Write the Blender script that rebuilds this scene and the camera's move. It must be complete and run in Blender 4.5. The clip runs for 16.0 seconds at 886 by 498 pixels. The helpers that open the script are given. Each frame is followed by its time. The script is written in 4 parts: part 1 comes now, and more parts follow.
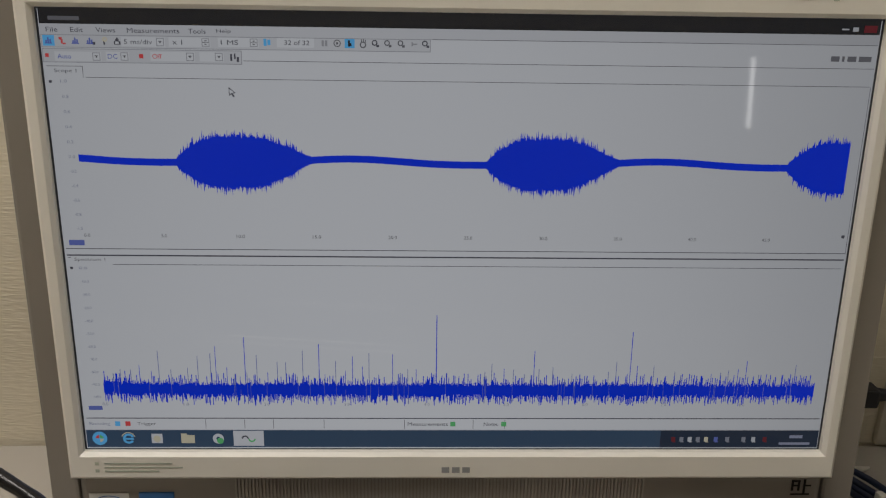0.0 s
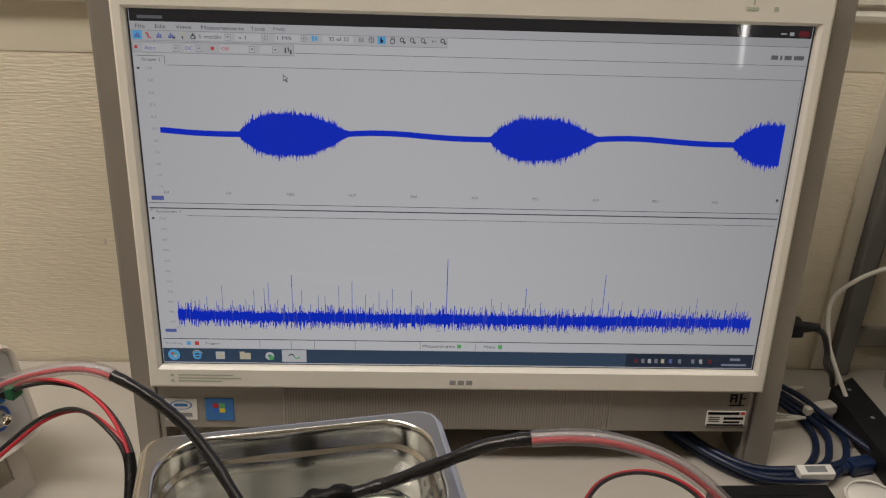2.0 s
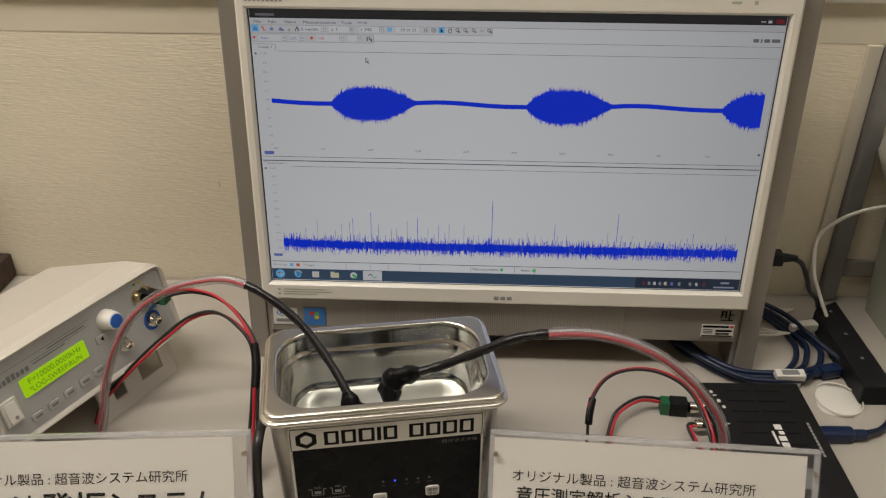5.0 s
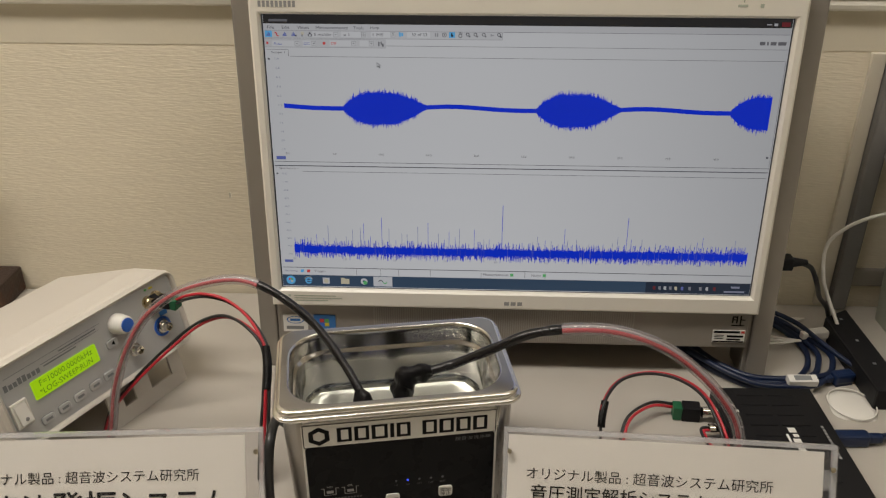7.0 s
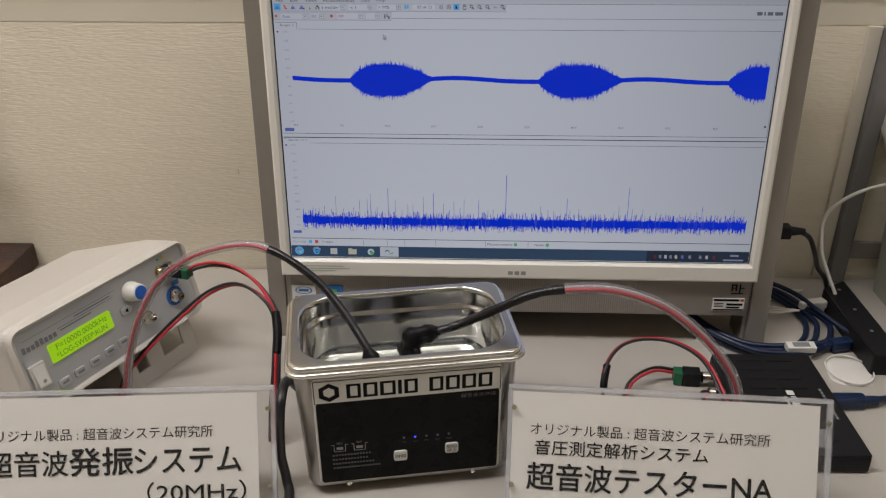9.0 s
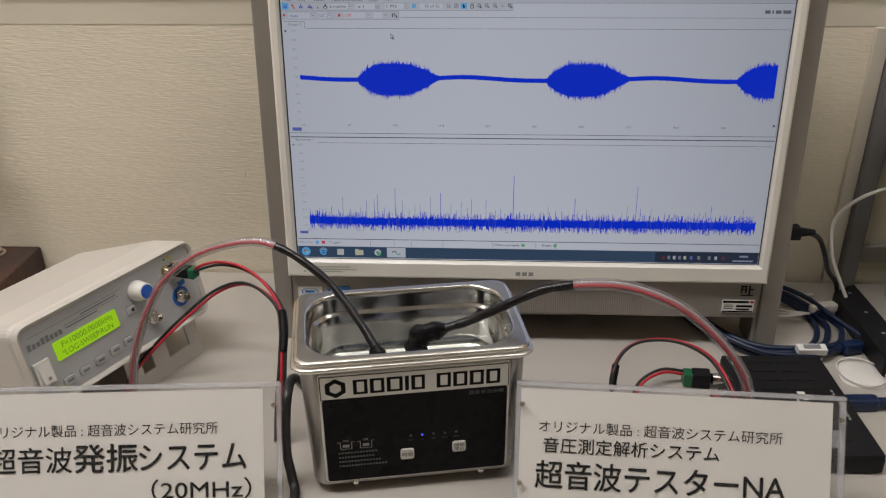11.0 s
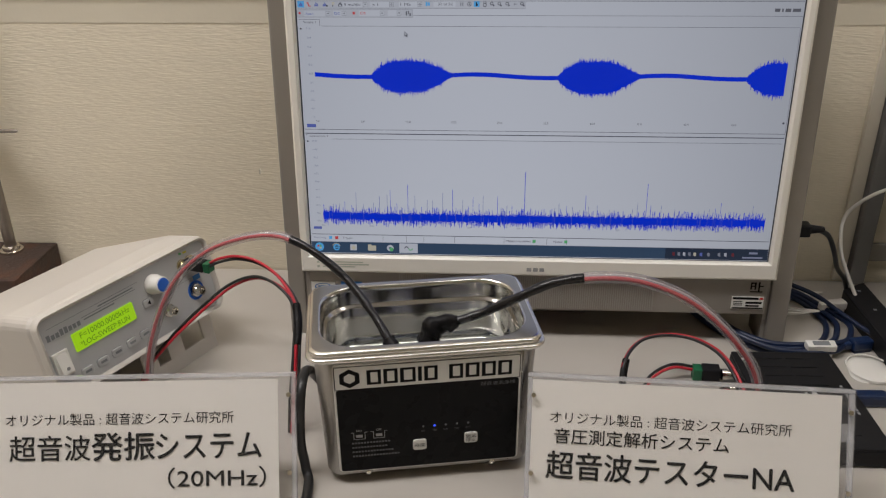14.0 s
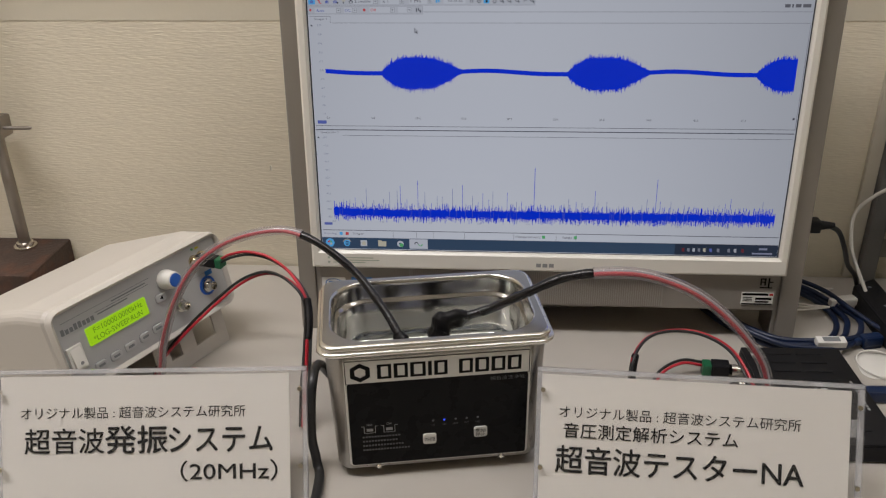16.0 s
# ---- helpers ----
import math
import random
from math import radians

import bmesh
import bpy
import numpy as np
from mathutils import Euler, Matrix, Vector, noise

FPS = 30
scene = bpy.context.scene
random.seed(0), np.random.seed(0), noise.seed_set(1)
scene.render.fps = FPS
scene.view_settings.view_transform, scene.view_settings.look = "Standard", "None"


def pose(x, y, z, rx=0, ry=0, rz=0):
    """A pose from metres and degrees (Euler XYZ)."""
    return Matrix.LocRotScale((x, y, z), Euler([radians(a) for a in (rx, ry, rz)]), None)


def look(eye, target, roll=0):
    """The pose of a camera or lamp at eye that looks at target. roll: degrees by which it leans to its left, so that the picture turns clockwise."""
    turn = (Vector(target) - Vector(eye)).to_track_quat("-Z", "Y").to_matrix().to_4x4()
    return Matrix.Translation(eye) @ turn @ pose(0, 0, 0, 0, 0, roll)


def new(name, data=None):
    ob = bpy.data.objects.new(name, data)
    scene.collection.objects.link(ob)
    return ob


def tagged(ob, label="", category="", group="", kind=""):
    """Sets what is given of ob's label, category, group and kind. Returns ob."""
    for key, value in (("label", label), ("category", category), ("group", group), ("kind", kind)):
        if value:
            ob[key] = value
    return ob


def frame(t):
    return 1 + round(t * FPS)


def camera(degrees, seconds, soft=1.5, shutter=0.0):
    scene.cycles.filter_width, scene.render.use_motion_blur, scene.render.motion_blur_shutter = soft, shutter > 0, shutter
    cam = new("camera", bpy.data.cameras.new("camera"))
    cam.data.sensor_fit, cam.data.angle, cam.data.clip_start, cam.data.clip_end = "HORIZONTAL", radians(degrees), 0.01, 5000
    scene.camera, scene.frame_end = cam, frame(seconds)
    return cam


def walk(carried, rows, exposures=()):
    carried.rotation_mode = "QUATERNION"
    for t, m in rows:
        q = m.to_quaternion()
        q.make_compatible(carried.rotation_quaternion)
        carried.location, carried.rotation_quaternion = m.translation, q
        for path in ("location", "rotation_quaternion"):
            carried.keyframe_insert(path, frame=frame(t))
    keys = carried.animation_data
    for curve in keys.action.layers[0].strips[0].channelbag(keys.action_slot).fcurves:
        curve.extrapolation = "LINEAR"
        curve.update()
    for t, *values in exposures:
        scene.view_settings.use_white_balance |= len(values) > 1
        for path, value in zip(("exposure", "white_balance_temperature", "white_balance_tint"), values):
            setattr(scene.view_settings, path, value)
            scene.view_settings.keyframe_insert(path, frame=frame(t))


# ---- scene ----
cam = camera(56.3, 16.0, soft=1.2)
PATH = [
    (0, (-0.023, 0.03, 1.15), (0.033, 1.9, 0.442), 1.0),
    (0.5, (-0.023, 0.005, 1.162), (0.036, 1.867, 0.436), 1.4),
    (1, (-0.023, -0.02, 1.171), (0.03, 1.839, 0.436), 1.3),
    (1.5, (-0.035, -0.043, 1.185), (0.028, 1.79, 0.388), 2.2),
    (2, (-0.039, -0.066, 1.207), (0.037, 1.736, 0.343), 2.0),
    (2.5, (-0.037, -0.08, 1.239), (0.025, 1.678, 0.287), 1.7),
    (3, (-0.035, -0.102, 1.264), (0.001, 1.619, 0.245), 1.8),
    (3.5, (-0.034, -0.131, 1.273), (-0.04, 1.565, 0.214), 1.2),
    (4, (-0.035, -0.158, 1.282), (-0.077, 1.535, 0.219), 0.7),
    (4.5, (-0.033, -0.189, 1.285), (-0.096, 1.517, 0.245), 0.4),
    (5, (-0.033, -0.209, 1.284), (-0.097, 1.52, 0.28), 0.3),
    (7.5, (-0.041, -0.226, 1.251), (-0.113, 1.548, 0.33), -0.1),
    (8, (-0.039, -0.227, 1.245), (-0.111, 1.544, 0.319), -0.3),
    (8.5, (-0.039, -0.237, 1.242), (-0.114, 1.529, 0.307), -0.4),
    (9, (-0.041, -0.254, 1.242), (-0.119, 1.517, 0.316), -0.3),
    (11.5, (-0.042, -0.261, 1.221), (-0.141, 1.533, 0.341), -0.6),
    (12, (-0.04, -0.265, 1.22), (-0.144, 1.529, 0.343), -0.7),
    (12.5, (-0.039, -0.267, 1.221), (-0.143, 1.526, 0.342), -0.6),
    (13, (-0.042, -0.264, 1.22), (-0.143, 1.531, 0.344), -0.5),
    (13.5, (-0.044, -0.268, 1.22), (-0.151, 1.528, 0.347), -0.5),
    (14, (-0.045, -0.271, 1.22), (-0.158, 1.525, 0.347), -0.5),
    (14.5, (-0.045, -0.272, 1.218), (-0.168, 1.524, 0.346), -0.5),
    (15, (-0.043, -0.276, 1.22), (-0.173, 1.516, 0.341), -0.8),
    (15.5, (-0.044, -0.278, 1.218), (-0.177, 1.516, 0.343), -0.9),
    (16, (-0.045, -0.275, 1.22), (-0.181, 1.517, 0.342), -0.8),
]
LIGHT = [(0.0, -0.90, 6300, 12), (0.3, -0.64, 6500, 14), (3.0, -0.66, 6500, 13), (5.2, -0.60, 6500, 12), (7.6, -0.58, 6500, 12), (8.8, -0.59, 5980, 15), (16.0, -0.55, 5980, 15)]
walk(cam, [(t, look(eye, target, roll)) for t, eye, target, roll in PATH], LIGHT)

# ---- light ----
world = bpy.data.worlds.new("world")
scene.world = world
world.use_nodes = True
world.node_tree.nodes["Background"].inputs[0].default_value = (0.9, 0.93, 1.0, 1)
world.node_tree.nodes["Background"].inputs[1].default_value = 0.05
DESK = 0.768
WALL = 0.598


def lamp(name, x, y, z, sx, sy, watts, color):
    data = bpy.data.lights.new(name, "AREA")
    data.shape, data.size, data.size_y, data.energy, data.color = "RECTANGLE", sx, sy, watts, color
    ob = new(name, data)
    ob.matrix_world = pose(x, y, z)
    return ob


LAMP_COLOR = (1.0, 0.93, 0.825)
for lx, watts in ((-0.80, 30), (0.75, 3)):
    lamp("ceiling_lamp", lx, -0.02, 2.50, 1.25, 0.30, watts, LAMP_COLOR)


# ---- materials ----
def material(name, color, rough=0.5, metal=0.0, vary=0.06, grain=40.0, bump=0.0, bump_scale=300.0, stretch=(1, 1, 1), coat=0.0, spec=0.5, detail=3.0, dirt=0.0, dirt_color=(0.1, 0.09, 0.08)):
    m = bpy.data.materials.new(name)
    m.use_nodes = True
    nt = m.node_tree
    b = nt.nodes["Principled BSDF"]
    b.inputs["Roughness"].default_value, b.inputs["Metallic"].default_value = rough, metal
    b.inputs["Coat Weight"].default_value, b.inputs["Specular IOR Level"].default_value = coat, spec
    co = nt.nodes.new("ShaderNodeTexCoord")
    mp = nt.nodes.new("ShaderNodeMapping")
    mp.inputs["Scale"].default_value = stretch
    nt.links.new(co.outputs["Object"], mp.inputs["Vector"])
    n1 = nt.nodes.new("ShaderNodeTexNoise")
    n1.inputs["Scale"].default_value, n1.inputs["Detail"].default_value = grain, 6
    n2 = nt.nodes.new("ShaderNodeTexNoise")
    n2.inputs["Scale"].default_value, n2.inputs["Detail"].default_value = grain * 0.12, 3
    nt.links.new(mp.outputs[0], n1.inputs["Vector"])
    nt.links.new(mp.outputs[0], n2.inputs["Vector"])
    add = nt.nodes.new("ShaderNodeMath")
    nt.links.new(n1.outputs[0], add.inputs[0])
    nt.links.new(n2.outputs[0], add.inputs[1])
    rng = nt.nodes.new("ShaderNodeMapRange")
    rng.inputs[1].default_value, rng.inputs[2].default_value = 0.6, 1.4
    rng.inputs[3].default_value, rng.inputs[4].default_value = 1 - vary, 1 + vary
    nt.links.new(add.outputs[0], rng.inputs[0])
    mul = nt.nodes.new("ShaderNodeMix")
    mul.data_type, mul.blend_type = "RGBA", "MULTIPLY"
    mul.inputs[0].default_value = 1
    mul.inputs[6].default_value = (*color, 1)
    nt.links.new(rng.outputs[0], mul.inputs[7])
    out = mul.outputs[2]
    if dirt:
        n3 = nt.nodes.new("ShaderNodeTexNoise")
        n3.inputs["Scale"].default_value, n3.inputs["Detail"].default_value = grain * 0.5, 8
        nt.links.new(mp.outputs[0], n3.inputs["Vector"])
        r3 = nt.nodes.new("ShaderNodeMapRange")
        r3.inputs[1].default_value, r3.inputs[2].default_value, r3.inputs[4].default_value = 0.52, 0.72, dirt
        nt.links.new(n3.outputs[0], r3.inputs[0])
        mx = nt.nodes.new("ShaderNodeMix")
        mx.data_type = "RGBA"
        mx.inputs[7].default_value = (*dirt_color, 1)
        nt.links.new(r3.outputs[0], mx.inputs[0])
        nt.links.new(out, mx.inputs[6])
        out = mx.outputs[2]
    nt.links.new(out, b.inputs["Base Color"])
    rr = nt.nodes.new("ShaderNodeMapRange")
    rr.inputs[1].default_value, rr.inputs[2].default_value = 0.6, 1.4
    rr.inputs[3].default_value, rr.inputs[4].default_value = rough * 0.85, min(1, rough * 1.15)
    nt.links.new(add.outputs[0], rr.inputs[0])
    nt.links.new(rr.outputs[0], b.inputs["Roughness"])
    if bump:
        nb = nt.nodes.new("ShaderNodeTexNoise")
        nb.inputs["Scale"].default_value, nb.inputs["Detail"].default_value = bump_scale, detail
        nt.links.new(mp.outputs[0], nb.inputs["Vector"])
        bp = nt.nodes.new("ShaderNodeBump")
        bp.inputs["Strength"].default_value, bp.inputs["Distance"].default_value = bump, 0.003
        nt.links.new(nb.outputs[0], bp.inputs["Height"])
        nt.links.new(bp.outputs[0], b.inputs["Normal"])
    return m


def glowing(name, color, strength, gloss=0.0, angle_falloff=False):
    m = bpy.data.materials.new(name)
    m.use_nodes = True
    b = m.node_tree.nodes["Principled BSDF"]
    b.inputs["Base Color"].default_value = (0.01, 0.01, 0.011, 1)
    b.inputs["Roughness"].default_value = 0.035
    b.inputs["Specular IOR Level"].default_value = gloss
    b.inputs["Emission Color"].default_value = (*color, 1)
    b.inputs["Emission Strength"].default_value = strength
    if angle_falloff:
        # viewing-angle falloff painted into the emission: strongest left of the middle, weaker to the far side and the
        # top
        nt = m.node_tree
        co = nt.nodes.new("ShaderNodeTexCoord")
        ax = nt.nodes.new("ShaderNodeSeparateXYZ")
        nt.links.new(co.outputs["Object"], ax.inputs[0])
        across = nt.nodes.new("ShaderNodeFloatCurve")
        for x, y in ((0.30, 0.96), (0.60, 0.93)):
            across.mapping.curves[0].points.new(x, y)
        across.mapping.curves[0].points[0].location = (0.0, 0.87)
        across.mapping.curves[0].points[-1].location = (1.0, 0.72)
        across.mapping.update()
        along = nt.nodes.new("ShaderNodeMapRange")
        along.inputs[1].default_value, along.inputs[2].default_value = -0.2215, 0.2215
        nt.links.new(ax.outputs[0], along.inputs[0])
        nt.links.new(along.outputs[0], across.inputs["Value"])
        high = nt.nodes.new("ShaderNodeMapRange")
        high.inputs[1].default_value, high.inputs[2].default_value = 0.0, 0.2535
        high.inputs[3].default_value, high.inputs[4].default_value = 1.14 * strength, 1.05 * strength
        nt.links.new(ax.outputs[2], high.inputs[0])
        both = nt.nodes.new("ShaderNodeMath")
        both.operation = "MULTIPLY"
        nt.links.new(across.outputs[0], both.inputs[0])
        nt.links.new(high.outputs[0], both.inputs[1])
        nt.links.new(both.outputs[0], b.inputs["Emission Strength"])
    return m


def clear(name, tint, ior=1.45, rough=0.03, haze=0.0, haze_color=(0.8, 0.8, 0.8)):
    """Thin clear stuff: light passes straight on, the surface gloss follows Fresnel, and haze adds a little milkiness."""
    m = bpy.data.materials.new(name)
    m.use_nodes = True
    nt = m.node_tree
    nt.nodes.remove(nt.nodes["Principled BSDF"])
    out = nt.nodes["Material Output"]
    tr = nt.nodes.new("ShaderNodeBsdfTransparent")
    tr.inputs[0].default_value = (*tint, 1)
    df = nt.nodes.new("ShaderNodeBsdfDiffuse")
    df.inputs[0].default_value = (*haze_color, 1)
    mh = nt.nodes.new("ShaderNodeMixShader")
    mh.inputs[0].default_value = haze
    nt.links.new(tr.outputs[0], mh.inputs[1])
    nt.links.new(df.outputs[0], mh.inputs[2])
    gl = nt.nodes.new("ShaderNodeBsdfGlossy")
    gl.inputs["Roughness"].default_value = rough
    lw = nt.nodes.new("ShaderNodeLayerWeight")
    lw.inputs["Blend"].default_value = 0.5
    pw = nt.nodes.new("ShaderNodeMath")
    pw.operation, pw.inputs[1].default_value = "POWER", 5.0
    nt.links.new(lw.outputs["Facing"], pw.inputs[0])
    fr = nt.nodes.new("ShaderNodeMath")
    fr.operation, fr.inputs[1].default_value, fr.inputs[2].default_value = "MULTIPLY_ADD", 0.9, ((ior - 1) / (ior + 1)) ** 2
    nt.links.new(pw.outputs[0], fr.inputs[0])
    mg = nt.nodes.new("ShaderNodeMixShader")
    nt.links.new(fr.outputs[0], mg.inputs[0])
    nt.links.new(mh.outputs[0], mg.inputs[1])
    nt.links.new(gl.outputs[0], mg.inputs[2])
    nt.links.new(mg.outputs[0], out.inputs["Surface"])
    return m


M_WALLPAPER = material("wallpaper", (0.80, 0.73, 0.585), 0.85, vary=0.035, grain=150, bump=0.27, bump_scale=125, stretch=(0.75, 1, 5.0), spec=0.2, detail=1.5)
M_WALL = material("painted_wall", (0.70, 0.645, 0.52), 0.75, vary=0.03, grain=12, bump=0.05)
M_SILL = material("sill_paint", (0.80, 0.78, 0.70), 0.45, vary=0.03, grain=15)
M_CEIL = material("ceiling_board", (0.8, 0.78, 0.74), 0.9, vary=0.04, grain=30, bump=0.2)
M_FLOOR = material("floor_tiles", (0.33, 0.32, 0.31), 0.5, vary=0.1, grain=20)
M_DESK = material("desk_laminate", (0.455, 0.425, 0.38), 0.32, vary=0.03, grain=25, bump=0.03, bump_scale=900)
M_STRIP = material("plain_strip", (0.62, 0.575, 0.475), 0.7, vary=0.04, grain=20)
M_METAL_DARK = material("grey_post", (0.20, 0.195, 0.195), 0.45, 0.3, vary=0.08)
M_METAL_LIGHT = material("pale_post", (0.33, 0.31, 0.275), 0.5, vary=0.05)
M_BEZEL = material("cream_plastic", (0.80, 0.77, 0.70), 0.33, vary=0.02, grain=20, bump=0.03, bump_scale=1500)
M_SILVER = material("silver_plastic", (0.30, 0.275, 0.245), 0.40, 0.3, vary=0.03, grain=30)
M_RIB = material("rib_silver", (0.38, 0.35, 0.315), 0.38, 0.3, vary=0.03)
M_BLACK = material("black_plastic", (0.012, 0.012, 0.0135), 0.45, spec=0.18, vary=0.15, bump=0.06, bump_scale=1200)
M_BLACKTAPE = material("black_tape", (0.005, 0.0045, 0.005), 0.45, spec=0.2, vary=0.25, grain=120, bump=0.5, bump_scale=160)
M_STEEL = material("brushed_steel", (0.345, 0.33, 0.31), 0.30, 1.0, vary=0.06, grain=160, bump=0.015, bump_scale=200, stretch=(6, 6, 0.4))
M_TANK = material("drawn_steel", (0.62, 0.605, 0.585), 0.16, 1.0, vary=0.04, grain=30)
# paler than M_TANK: reflected ceiling light on the tank floor put into the colour
M_TANKFLOOR = material("lit_floor_steel", (0.90, 0.875, 0.84), 0.42, 1.0, vary=0.05, grain=60)
M_EDGE = material("bright_edge", (0.78, 0.76, 0.73), 0.24, 1.0, vary=0.04, grain=60)
M_RIM = material("satin_steel", (0.40, 0.385, 0.365), 0.34, 1.0, vary=0.05, grain=120, bump=0.01, bump_scale=260, stretch=(0.4, 6, 6))
M_SLEEVE = material("dark_sleeve", (0.010, 0.009, 0.010), 0.26, spec=0.42, vary=0.25, grain=90, bump=0.25, bump_scale=110)
M_CHROME = material("nickel", (0.75, 0.72, 0.66), 0.16, 1.0, vary=0.04)
M_BRASS = material("aged_brass", (0.62, 0.53, 0.33), 0.25, 1.0, vary=0.08)
M_PANEL = material("panel_film", (0.011, 0.011, 0.012), 0.28, spec=0.07, vary=0.1, grain=60)
M_WHITE = material("white_print", (0.72, 0.71, 0.68), 0.5, vary=0.02)
M_GREYPRINT = material("grey_print", (0.30, 0.30, 0.30), 0.5, vary=0.05)
M_FAINT = material("faint_print", (0.11, 0.11, 0.115), 0.5, vary=0.05)
M_INK = material("black_print", (0.006, 0.006, 0.007), 0.6, spec=0.10, vary=0.05)
M_PAPER = material("card_paper", (0.80, 0.77, 0.71), 0.6, vary=0.015, grain=15, bump=0.05, bump_scale=900)
M_ACRYLIC = clear("clear_acrylic", (0.98, 0.98, 0.985), 1.45, 0.03, 0.012)
M_FILM = clear("clear_film", (0.90, 0.90, 0.91), 1.5, 0.06, 0.16)
M_ACRYLIC_EDGE = clear("acrylic_edge", (0.93, 0.93, 0.95), 1.45, 0.08, 0.30)
M_TUBE = clear("clear_vinyl", (0.90, 0.87, 0.88), 1.42, 0.10, 0.16, (0.62, 0.60, 0.62))
M_WATER = clear("water", (0.93, 0.95, 0.94), 1.33, 0.01)
M_RED = material("red_wire", (0.46, 0.020, 0.034), 0.35, vary=0.08, grain=80)
M_GREYWIRE = material("grey_wire", (0.40, 0.385, 0.395), 0.4, vary=0.1)
M_BLACKWIRE = material("black_wire", (0.02, 0.02, 0.021), 0.35, vary=0.1)
M_BLUE = material("blue_cable", (0.006, 0.014, 0.045), 0.38, vary=0.1, grain=60)
M_BLUEPLUG = material("blue_plug", (0.006, 0.018, 0.062), 0.35, vary=0.08)
M_WHITEPLASTIC = material("white_plastic", (0.75, 0.73, 0.68), 0.35, vary=0.03)
M_GEN = material("generator_case", (0.60, 0.565, 0.515), 0.42, vary=0.025, grain=30, bump=0.05, bump_scale=1300)
M_FACE = material("generator_face", (0.47, 0.475, 0.475), 0.45, vary=0.02)
M_FACELINE = material("face_line", (0.20, 0.21, 0.22), 0.5)
M_KNOBBLUE = material("blue_cap", (0.03, 0.13, 0.55), 0.35)
M_GREEN = material("green_terminal", (0.012, 0.12, 0.048), 0.4)
M_RUST = material("rusty_iron", (0.075, 0.05, 0.04), 0.6, 0.4, vary=0.3, grain=50, bump=0.3, bump_scale=250, dirt=0.7, dirt_color=(0.16, 0.06, 0.03))
M_ROD = material("steel_rod", (0.33, 0.30, 0.27), 0.33, 0.9, vary=0.15, grain=60, dirt=0.3, dirt_color=(0.12, 0.08, 0.05))
M_BIN = material("translucent_bin", (0.33, 0.34, 0.28), 0.32, vary=0.06, grain=10)
M_REDPRINT = material("red_print", (0.5, 0.03, 0.03), 0.5)
M_BLUEPRINT = material("blue_print", (0.03, 0.16, 0.45), 0.4, vary=0.15)
M_YELLOWPRINT = material("yellow_print", (0.6, 0.5, 0.03), 0.5)
M_PALEPRINT = material("pale_print", (0.42, 0.46, 0.38), 0.5)
M_GREENPRINT = material("green_print", (0.1, 0.4, 0.12), 0.5)
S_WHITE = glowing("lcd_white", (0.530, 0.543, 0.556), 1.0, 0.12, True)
S_BOX = glowing("lcd_box_line", (0.27, 0.275, 0.29), 1.0, 0.12)
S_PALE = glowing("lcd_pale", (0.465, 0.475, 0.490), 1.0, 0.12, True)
S_BLUE = glowing("lcd_blue", (0.0, 0.026, 0.60), 1.0, 0.12)
S_BLUESOFT = glowing("lcd_soft_blue", (0.10, 0.13, 0.38), 1.0, 0.12)
S_LINE = glowing("lcd_line", (0.12, 0.12, 0.13), 1.0, 0.12)
S_TEXT = glowing("lcd_text", (0.07, 0.07, 0.085), 1.0, 0.12)
S_FAINT = glowing("lcd_faint_text", (0.22, 0.235, 0.31), 1.0, 0.12)
S_TITLE = glowing("lcd_title", (0.015, 0.016, 0.019), 1.0, 0.5)
S_TASK = glowing("lcd_taskbar", (0.035, 0.065, 0.11), 1.0, 0.12)
S_TASKDARK = glowing("lcd_taskbar_dark", (0.018, 0.028, 0.048), 1.0, 0.12)
S_ICON = glowing("lcd_icon_blue", (0.10, 0.38, 0.68), 1.0, 0.12)
S_GREEN = glowing("lcd_icon_green", (0.10, 0.40, 0.14), 1.0, 0.12)
S_RED = glowing("lcd_icon_red", (0.55, 0.06, 0.06), 1.0, 0.12)
S_MAROON = glowing("lcd_close_red", (0.13, 0.02, 0.025), 1.0, 0.12)
S_DIM = glowing("lcd_dim_icon", (0.20, 0.21, 0.24), 1.0, 0.12)
S_CREAM = glowing("lcd_icon_cream", (0.50, 0.46, 0.33), 1.0, 0.12)
M_LCD = glowing("green_backlight", (0.45, 0.80, 0.004), 0.9, 0.3)
M_LCDINK = glowing("green_lcd_dark", (0.12, 0.30, 0.01), 0.9, 0.3)
M_BLUELED = glowing("blue_led", (0.05, 0.10, 1.0), 2.0)
M_DAYLIGHT = glowing("daylight_pane", (1.0, 0.98, 0.92), 60.0)
M_LAMP = glowing("lamp_diffuser", (1.0, 0.94, 0.82), 6.0)


# ---- mesh helpers ----
def part(name, bm, mat, parent=None, label="", smooth=False):
    me = bpy.data.meshes.new(name)
    bmesh.ops.recalc_face_normals(bm, faces=bm.faces)
    bm.to_mesh(me)
    bm.free()
    me.materials.append(mat)
    if smooth:
        for p in me.polygons:
            p.use_smooth = True
        me.set_sharp_from_angle(angle=radians(smooth if smooth > 1 else 60))
    ob = new(name, me)
    ob.parent = parent
    if label:
        tagged(ob, label)
    return ob


def empty(name, m, label, category, group="", kind=""):
    ob = new(name)
    ob.empty_display_size = 0.01
    ob.matrix_world = m
    return tagged(ob, label, category, group, kind)


